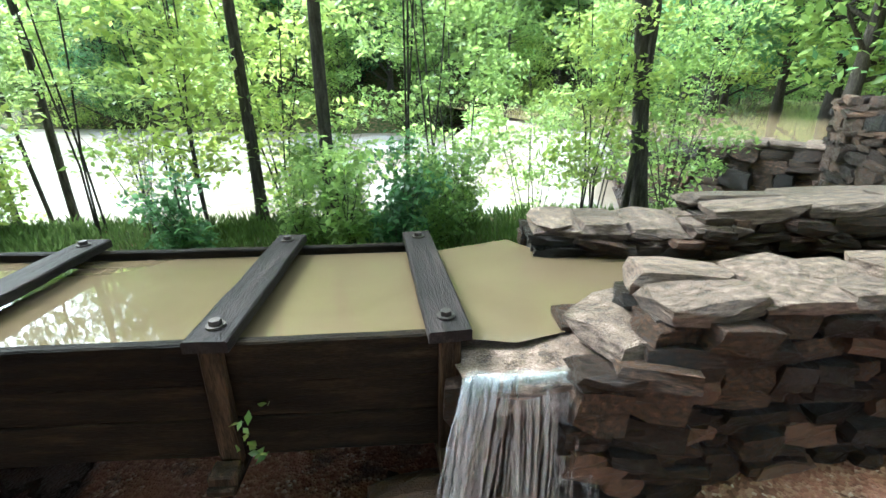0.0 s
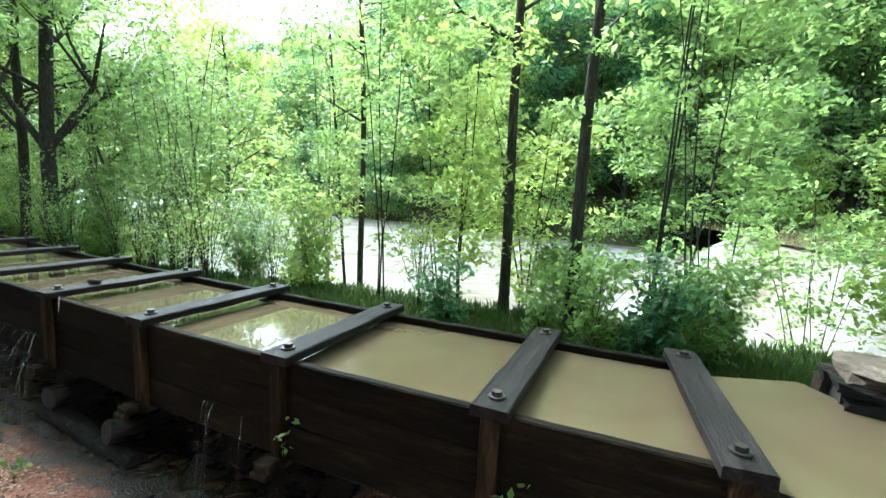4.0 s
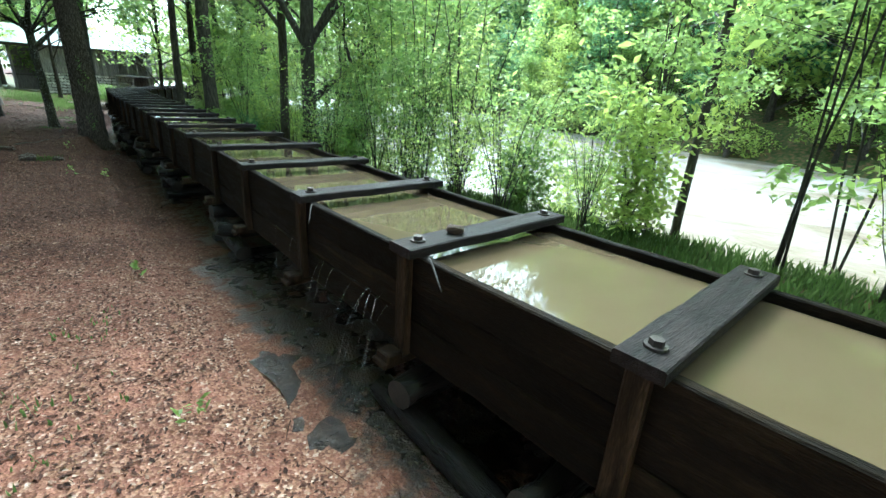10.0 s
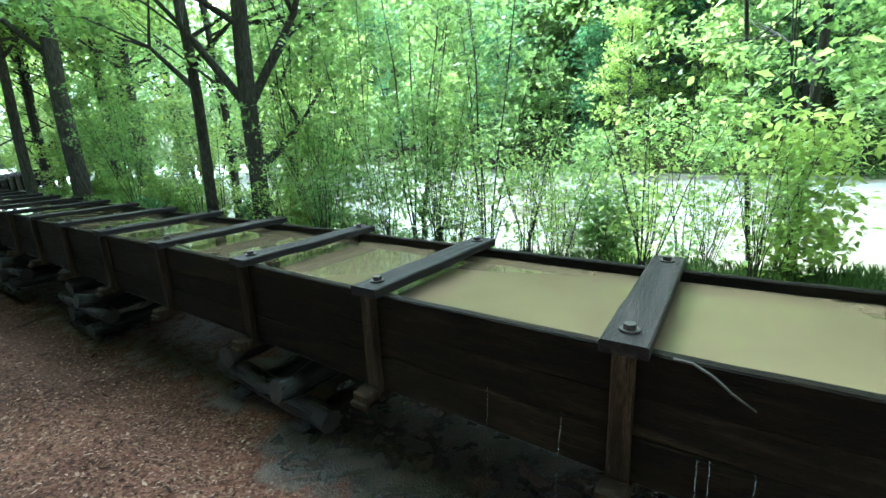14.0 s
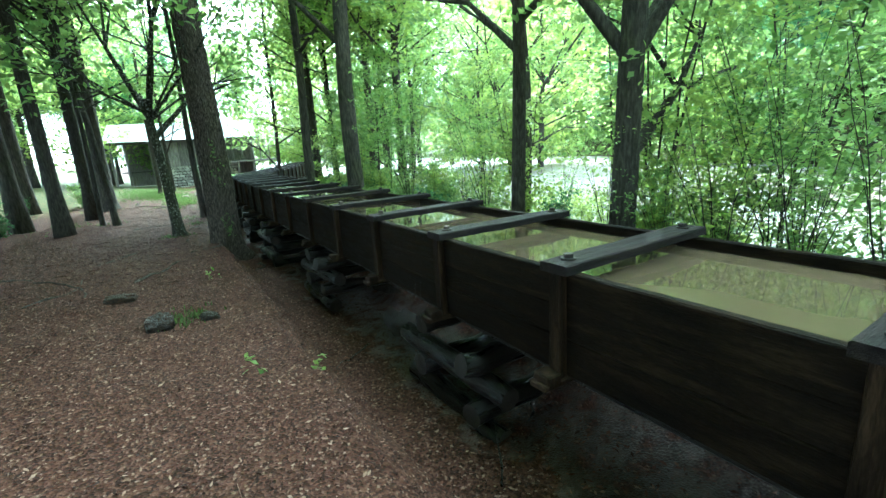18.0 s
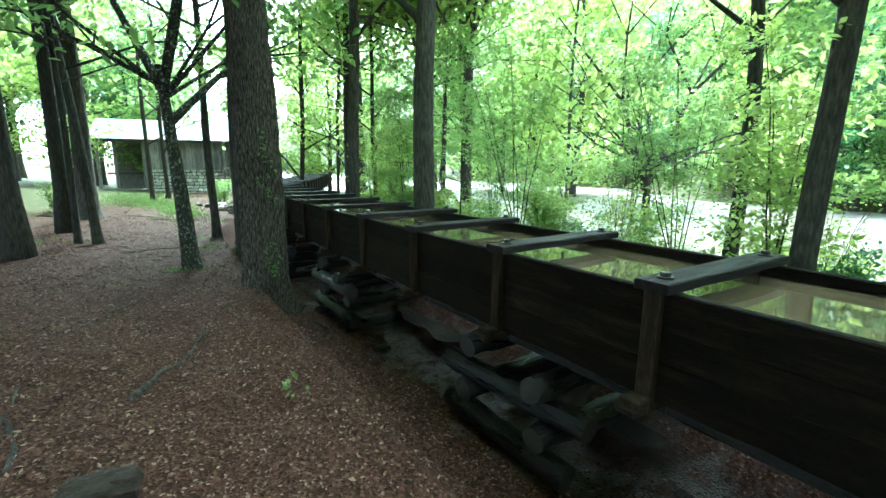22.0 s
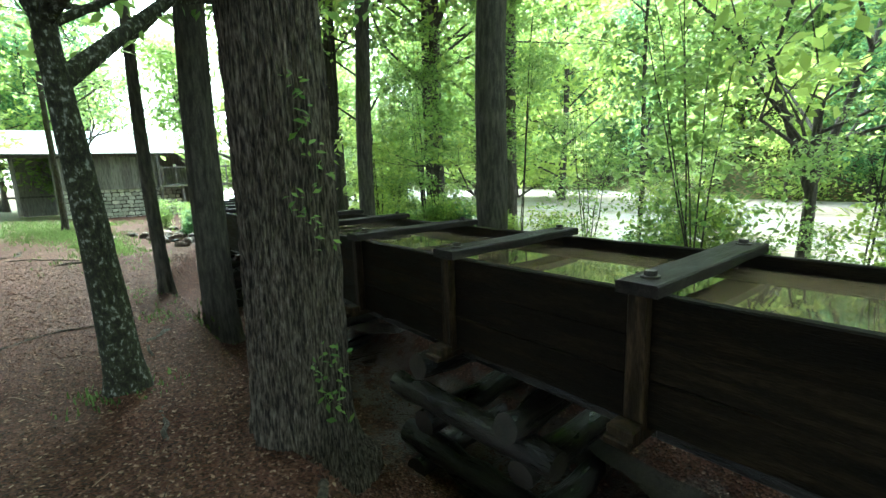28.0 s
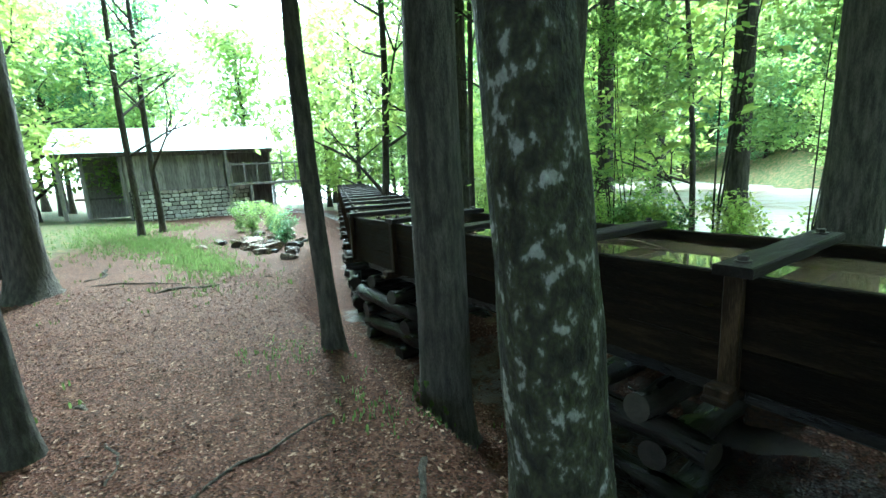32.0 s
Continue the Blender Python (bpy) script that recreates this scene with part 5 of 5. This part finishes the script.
spots = []
for _ in range(13000):
    i, v = rp.uniform(-3, 11), rp.uniform(0.97, 2.9)
    p = at_flume(max(i, 0), max(0, -i), v)[0]
    spots.append((p.x, p.y))
tagged(new("bank_grass", blades("bank_grass", spots, 0.11, GRASSM, 1)), "fresh green grass on the bank behind the flume", "grass", kind="stuff")
spots = []
for cx_, cy_, sx, sy, n in [(-30.84, 0.64, 1.8, 0.5, 1500), (-28.12, 1.2, 1.2, 0.35, 700), (-33.11, 1.8, 1.0, 0.8, 700), (-25.47, 1.19, 0.8, 0.3, 700)]:
    for _ in range(n):
        spots.append((cx_ + rp.gauss(0, sx), cy_ + rp.gauss(0, sy)))
tagged(new("lawn_grass", blades("lawn_grass", spots, 0.07, GRASSM, 3)), "short green grass in front of the barn", "grass", kind="stuff")
spots = []
for cx_, cy_, s, n in [(-4.93, -1.19, 0.2, 22), (-4.46, -1.48, 0.12, 16), (-5.69, -0.95, 0.15, 14), (-12.56, -0.56, 0.12, 60), (-27.54, 2.28, 0.8, 260), (-21.08, 0.83, 0.2, 60), (-19.83, 0.91, 0.2, 60), (-18.06, 0.13, 0.15, 50), (-23.76, 0.86, 0.4, 50), (-21, -1.26, 0.4, 50), (-25.03, -1.24, 0.8, 80)]:
    for _ in range(n):
        spots.append((cx_ + rp.gauss(0, s), cy_ + rp.gauss(0, s)))
tagged(new("path_grass", blades("path_grass", spots, 0.038, GRASSM, 2)), "sparse grass tufts beside the path", "grass", kind="stuff")

rl = np.random.RandomState(21)
nl = 130000
li, lv_ = rl.uniform(-3, 24, nl), -rl.uniform(0.5, 4.0, nl)
stray = rl.uniform(0, 1, nl) < 0.2
lv_ = np.where(stray, rl.uniform(-0.6, 1.6, nl), lv_)
li = np.where(stray, rl.uniform(8, 22, nl), np.where((li < 2.5) & (rl.uniform(0, 1, nl) < 0.75), rl.uniform(3, 24, nl), li))
NX, NY = np.array([q.x for q in NODES]), np.array([q.y for q in NODES])
lx = np.interp(np.maximum(li, 0), np.arange(len(NX)), NX) + np.maximum(0, -li) + lv_ * 0.16 * (li > 2)
ly = np.interp(np.maximum(li, 0), np.arange(len(NX)), NY) + lv_
lz = ground_z(lx, ly)
V, F = [], []
for x, y, z, a, l, t1, t2 in zip(lx, ly, lz, rl.uniform(0, 6.28, nl), 0.005 + 0.018 * rl.uniform(0, 1, nl) ** 2, rl.uniform(-0.004, 0.008, nl), rl.uniform(-0.004, 0.008, nl)):
    z += 0.035 * noise.fractal(Vector((x * 1.3, y * 1.3, 0)), 1.0, 2.0, 4) + 0.004
    dx, dy = math.cos(a) * l, math.sin(a) * l
    o = len(V)
    V += [(x - dx, y - dy, z + t1), (x + dy * 0.45, y - dx * 0.45, z + t2), (x + dx, y + dy, z - t1 * 0.5), (x - dy * 0.45, y + dx * 0.45, z)]
    F.append((o, o + 1, o + 2, o + 3))
lit = mesh_of("leaf_litter", V, F, LITTER)
tagged(new("leaf_litter", lit), "fallen brown leaves and wood chips over the path", "leaf litter", kind="stuff")


V, F = [], []
rt_ = random.Random(9)
for _ in range(1500):
    i, v = rt_.uniform(0, 24), rt_.uniform(-3.6, -0.2) if rt_.random() < 0.7 else rt_.uniform(-0.4, 1.4)
    p, _h = at_flume(i, 0, v)
    a, l, w = rt_.uniform(0, 6.28), rt_.uniform(0.03, 0.16), rt_.uniform(0.0012, 0.003)
    dx, dy = math.cos(a) * l / 2, math.sin(a) * l / 2
    z0, z1 = gz(p.x - dx, p.y - dy), gz(p.x + dx, p.y + dy)
    off = 0.035 * noise.fractal(Vector((p.x * 1.3, p.y * 1.3, 0)), 1.0, 2.0, 4) + 0.008
    V, F = (V, F)
    tv, tf = tube([(p.x - dx, p.y - dy, z0 + off), (p.x + rt_.uniform(-0.006, 0.006), p.y, (z0 + z1) / 2 + off + 0.004), (p.x + dx, p.y + dy, z1 + off)], [w, w, w * 0.6], 3, False)
    o = len(V)
    V += tv
    F += [tuple(q + o for q in f) for f in tf]
tagged(new("twig_litter", mesh_of("twig_litter", V, F, LITTER)), "thin dry twigs and needles strewn over the ground", "twigs", kind="stuff")


def root(x, y, a, l, r0, seed):
    r = random.Random(seed)
    pts = []
    for k in range(11):
        f = k / 10
        a += r.uniform(-0.45, 0.45)
        x, y = x + math.cos(a) * l / 10, y + math.sin(a) * l / 10
        pts.append((x, y, gz(x, y) + 0.004 + r.uniform(-0.012, 0.012) - (0.05 if k in (0, 10) else 0)))
    v, f = tube(pts, [r0 * 0.7 * (1.05 - 0.7 * k / 10) for k in range(11)], 7, True)
    tagged(new("tree_root", mesh_of("tree_root", v, f, GBARK, True)), "bare tree root snaking across the path", "root", "path roots")


for k, (x, y, a, l, r0) in enumerate([(-13.6, -1.29, 2.8, 1.6, 0.022), (-14.2, -0.99, 2.6, 1.5, 0.026), (-14.86, -1.64, 3.3, 1.3, 0.02), (-13.62, -1.84, 3.0, 1.4, 0.02), (-15.55, -1.28, 2.9, 1.2, 0.018), (-23.95, 0.14, 1.0, 1.6, 0.025), (-24.71, -0.6, 1.4, 1.4, 0.02), (-25.85, -0.52, -0.6, 1.5, 0.04), (-26.07, 0, 0.5, 1.0, 0.035), (-17.16, 0.19, 3.5, 0.9, 0.02), (-19.35, 0.83, -1.2, 0.8, 0.03), (-16.49, 0.64, -0.9, 0.8, 0.035), (-16.38, 1.02, 0.4, 0.7, 0.03), (-21.2, -0.62, 0.6, 1.2, 0.02), (-19.36, -0.69, 2.5, 1.4, 0.018)]):
    root(x, y, a, l, r0, k)
r = random.Random(4)
for k, (x, y, s) in enumerate([(-12.49, -0.74, 0.3), (-12.44, -0.36, 0.16), (-13.54, -0.97, 0.26), (-9.47, -1.32, 0.12), (-6.54, -1.64, 0.1), (-15.04, 1.23, 0.16), (-18.07, 2.01, 0.14), (-18.99, 2.14, 0.2)]):
    ob = tagged(hang("path_stone", BOULDERS[1 + k % 2], None, pose(x, y, gz(x, y) + 0.02, 4, 5, 40 * k)), "half-buried grey-brown stone in the leaf litter", "stone", "path stones")
    ob.scale = (s, s * 0.7, s * 0.36)
for k in range(46):
    x, y = -26.99 + r.gauss(0, 0.8), 2.63 + r.gauss(0, 0.45)
    s = r.uniform(0.12, 0.34)
    ob = tagged(hang("rubble_stone", CAPS[k % 5] if k % 2 else STONES[k % 9], None, pose(x, y, gz(x, y) + s * 0.12, r.uniform(-15, 15), r.uniform(-15, 15), r.uniform(0, 360))), "loose grey rubble stone heaped near the barn", "stone", "rubble heap")
    ob.scale = (s, s * 0.7, s * 0.45)


# ---- standing water in the gully ----
for k, (x, y, a, l, w) in enumerate([(-12.06, 1.36, 2.6, 0.5, 0.13), (-12.75, 1.72, 2.8, 0.34, 0.24), (-14.8, 1.91, 3, 0.3, 0.3), (-15.43, 1.95, 2.9, 0.4, 0.22), (-11.83, 1.46, 2.6, 0.3, 0.2), (-18.4, 2.46, 3, 0.4, 0.26)]):
    z = gz(x, y) + 0.035 * noise.fractal(Vector((x * 1.3, y * 1.3, 0)), 1.0, 2.0, 4) + 0.012
    V = [(x, y, z)]
    for q in range(40):
        b = 2 * math.pi * q / 40
        s = 1 + 0.35 * noise.noise(Vector((math.cos(b) * 1.6, math.sin(b) * 1.6, k * 3.7)))
        u, v = math.cos(b) * l * s, math.sin(b) * w * s
        V.append((x + u * math.cos(a) - v * math.sin(a), y + u * math.sin(a) + v * math.cos(a), z))
    tagged(new("puddle", mesh_of("puddle", V, [(0, q, q % 40 + 1) for q in range(1, 41)], PUDDLE)), "shallow puddle in the mud reflecting the bright sky", "puddle", "gully puddles")
ob = tagged(hang("mud_stone", BOULDERS[1], None, pose(-18.29, 2.54, gz(-18.29, 2.54) + 0.04, 4, 8, 30)), "dark wet stone lying in the mud under the flume", "stone")
ob.scale = (0.32, 0.2, 0.16)


# ---- leaks, ivy, debris ----
def leak(i, v, z, reach, n, seed):
    r = random.Random(seed)
    t, h = at_flume(i, 0, v)
    base = gz(*at_flume(i, 0, v - reach)[0].xy) + 0.02
    ob = thing("leak_stream", pose(t.x, t.y, z, 0, 0, h), "thin stream of water leaking from a seam of the flume", "water", "flume leaks")
    V, F = [], []
    for q in range(n):
        u, out = r.uniform(-0.22, 0.22) if n > 1 else 0, reach * r.uniform(0.25, 1.0)
        k_ = 14
        pts = [(u + r.uniform(-0.002, 0.002), -out * (k / k_), -(z - base) * (k / k_) ** 2) for k in range(k_ + 1)]
        V, F = join((V, F), tube(pts, [0.0022 * r.uniform(0.3, 1.2) for _ in pts], 5, False))
    hang("stream", mesh_of("stream", V, F, DROPS, True), ob)


leak(3.85 + 0.3, -0.05, 0.66, 0.2, 3, 1)
leak(4.3, -0.05, 0.66, 0.24, 4, 2)
leak(2.4, -0.05, 0.62, 0.12, 4, 3)
leak(5.35, -0.05, 0.66, 0.08, 2, 4)
leak(4.7, -0.05, 0.64, 0.16, 3, 5)
leak(10.5, -0.05, 0.6, 0.05, 2, 6)


def sprig(x, y, z, n, size, seed, label, drop=0.25, mat=None):
    r = random.Random(seed)
    spots = [((x + r.gauss(0, 0.03), y + r.gauss(0, 0.03), z - drop * k / n), (0.03, 0.03, 0.03), 2) for k in range(n)]
    tagged(new("sprig", leaf_cloud("sprig", spots, size, mat or LEAF, seed)), label, "plant", "green sprigs", kind="stuff")


for i, z in ((1, 0.72), (2, 0.75)):
    p, _ = at_flume(i, 0.1, -0.1)
    sprig(p.x, p.y, z, 7, 0.05, i, "small green vine hanging beside a flume post")
for k in range(9):
    a = radians(2 + 12 * math.sin(k * 2.3))
    z = 0.3 + 0.1 * k if k < 4 else 1.2 + 0.16 * (k - 4)
    sprig(-16.92 + 0.288 * math.cos(a), 0.74 + 0.288 * math.sin(a), z, 8, 0.045, 50 + k, "ivy leaves climbing the ridged trunk", 0.16)
for k, (x, y) in enumerate([(1.46, 0.33), (1.89, 0.71), (1.08, 0.21), (0.9, -0.17), (-3.4, -0.37), (-4.51, -0.72), (-11.09, -0.35), (-10.82, 0), (-13.92, -0.07), (-6.55, -0.52)]):
    sprig(x, y, gz(x, y) + 0.12, 6, 0.06, 80 + k, "small green seedling sprouting from the wet ground", 0.1)
p, h = at_flume(4, 0.0, 0.22)
ob = tagged(hang("tie_stone", STONES[9], None, pose(p.x, p.y, 1.018, 0, 0, 30)), "small rust-brown stone lying on a tie", "stone")
ob.scale = (0.075, 0.05, 0.035)
for k, (i, u, v, a, l) in enumerate([(4, 0.14, -0.05, -0.5, 0.2), (5, 0.14, -0.05, -0.6, 0.24), (7.3, 0.0, -0.02, 2.9, 0.3), (5, 0.12, 0.9, 0.2, 0.14), (7, 0.12, 0.0, -0.3, 0.12), (8, 0.12, 0.0, 0.4, 0.12), (18.8, 0, 0.3, 0.4, 0.3)]):
    p, _ = at_flume(i, u, v)
    r = random.Random(k)
    pts = [(p.x + math.cos(a) * l * q / 4, p.y + math.sin(a) * l * q / 4, 0.965 + r.uniform(-0.01, 0.012) - 0.05 * (q / 4) ** 2) for q in range(5)]
    v_, f_ = tube(pts, [0.006, 0.005, 0.005, 0.004, 0.003], 5)
    tagged(new("twig", mesh_of("twig", v_, f_, ENDW, True)), "broken twig caught on the flume's edge", "twig", "caught twigs")
r = random.Random(31)
for k in range(12):
    p, _ = at_flume(r.uniform(9, 20), 0, r.uniform(-0.5, 1.4))
    a, l = r.uniform(0, 6.28), r.uniform(0.3, 0.9)
    pts = [(p.x + math.cos(a) * l * q / 5 + r.uniform(-0.02, 0.02), p.y + math.sin(a) * l * q / 5 + r.uniform(-0.02, 0.02), gz(p.x, p.y) + 0.02 + r.uniform(0, 0.03)) for q in range(6)]
    v_, f_ = tube(pts, [0.007 * (1.1 - q / 7) for q in range(6)], 6)
    tagged(new("fallen_branch", mesh_of("fallen_branch", v_, f_, LOGM, True)), "dead wet branch lying in the mud under the flume", "branch", "fallen branches")

# ---- barn ----
BL, BR = Vector((-39.0, -0.1, 0)), Vector((-37.0, 6.9, 0))
bh = math.degrees(math.atan2(BR.y - BL.y, BR.x - BL.x))
LEN = (BR - BL).length
barn = thing("barn", pose(BL.x, BL.y, 0.1, 0, 0, bh), "grey board mill barn with a pale metal roof on stone", "barn")
EAVE = 2.5
rb = random.Random(2)
PALES = [stone_mesh(70 + k, PALEST) for k in range(3)]
board = bm_mesh("wall_board", box_bm(-0.085, 0.085, -0.015, 0.015, 0, 1.4, 0.003), BARNW)
x = 2.15
while x < LEN - 1.75:
    hang("wall_board", board, barn, pose(x, rb.uniform(-0.006, 0.006), EAVE - 1.4 + rb.uniform(-0.02, 0.0)))
    x += 0.178
part("back_wall", box_bm(0, LEN, 3.4, 3.5, 0, EAVE + 0.1, 0), BARNW, barn)
part("end_wall", box_bm(LEN - 0.06, LEN, 0.02, 3.4, 1.35, EAVE + 0.6, 0), BARNW, barn)
part("shed_wall", box_bm(2.0, 2.08, 0.02, 3.4, 0, EAVE + 0.3, 0), BARNW, barn)
part("eave_beam", box_bm(-0.1, LEN + 0.1, -0.12, 0.0, EAVE - 0.06, EAVE + 0.1, 0.01), BARNW, barn)
part("stone_core", box_bm(2.1, LEN - 1.0, 0.1, 0.4, -0.3, EAVE - 1.38, 0), JOINT_SHADE, barn)
for row in range(8):
    x = 2.1
    while x < LEN - 1.1:
        l = rb.uniform(0.12, 0.3)
        ob = hang("base_stone", PALES[rb.randrange(3)], barn, pose(x + l / 2, 0.1 + rb.uniform(-0.02, 0.02), -0.12 + row * 0.165, rb.uniform(-8, 8), rb.uniform(-8, 8), rb.uniform(-6, 6)))
        ob.scale = (l * 0.92, 0.14, 0.14 * rb.uniform(0.8, 1.1))
        x += l
for k in range(9):
    a, b = -0.25 + (LEN + 0.5) * k / 9, -0.25 + (LEN + 0.5) * (k + 1) / 9
    bm = bmesh.new()
    for (y0, z0, y1, z1) in ((-0.35, EAVE + 0.08, 1.75, EAVE + 1.15), (3.85, EAVE + 0.08, 1.75, EAVE + 1.15)):
        vs_ = [bm.verts.new((xx, yy, zz)) for xx in (a, a + 0.02, a + 0.04, b) for yy, zz in ((y0, z0), (y1, z1))]
        vs_[2].co.z += 0.025
        vs_[3].co.z += 0.025
        for q in range(3):
            bm.faces.new((vs_[q * 2], vs_[q * 2 + 2], vs_[q * 2 + 3], vs_[q * 2 + 1]))
    part("roof_sheet", bm, ROOFM, barn, "pale metal roof sheet")
for x in (0.05, 0.75, 1.95):
    part("shed_post", box_bm(x - 0.06, x + 0.06, -0.06, 0.06, 0.2, EAVE - 0.06, 0.008), BARNW, barn)
part("shed_rail", box_bm(0, 2, 1.6, 1.68, 0.85, 0.93, 0.006), BARNW, barn)
part("porch_floor", box_bm(LEN - 1.75, LEN + 1.5, -0.5, 0.9, 1.1, 1.2, 0.01), BARNW, barn, "grey plank platform edge")
for x in (LEN - 1.72, LEN - 0.9, LEN - 0.05):
    part("porch_post", box_bm(x - 0.05, x + 0.05, -0.48, -0.38, -0.2, 1.1 if x > LEN - 1.5 else EAVE, 0.008), BARNW, barn)
for k in range(7):
    x = LEN - 1.6 + k * 0.5
    part("rail_post", box_bm(x - 0.03, x + 0.03, -0.47, -0.41, 1.2, 2.05 if k != 4 else 2.5, 0.006), BARNW, barn)
part("porch_rail", box_bm(LEN - 1.7, LEN + 1.5, -0.47, -0.41, 1.92, 1.98, 0.006), BARNW, barn)
part("inner_wall", box_bm(LEN - 1.8, LEN, 0.9, 0.98, -0.3, EAVE, 0), BARNW, barn)
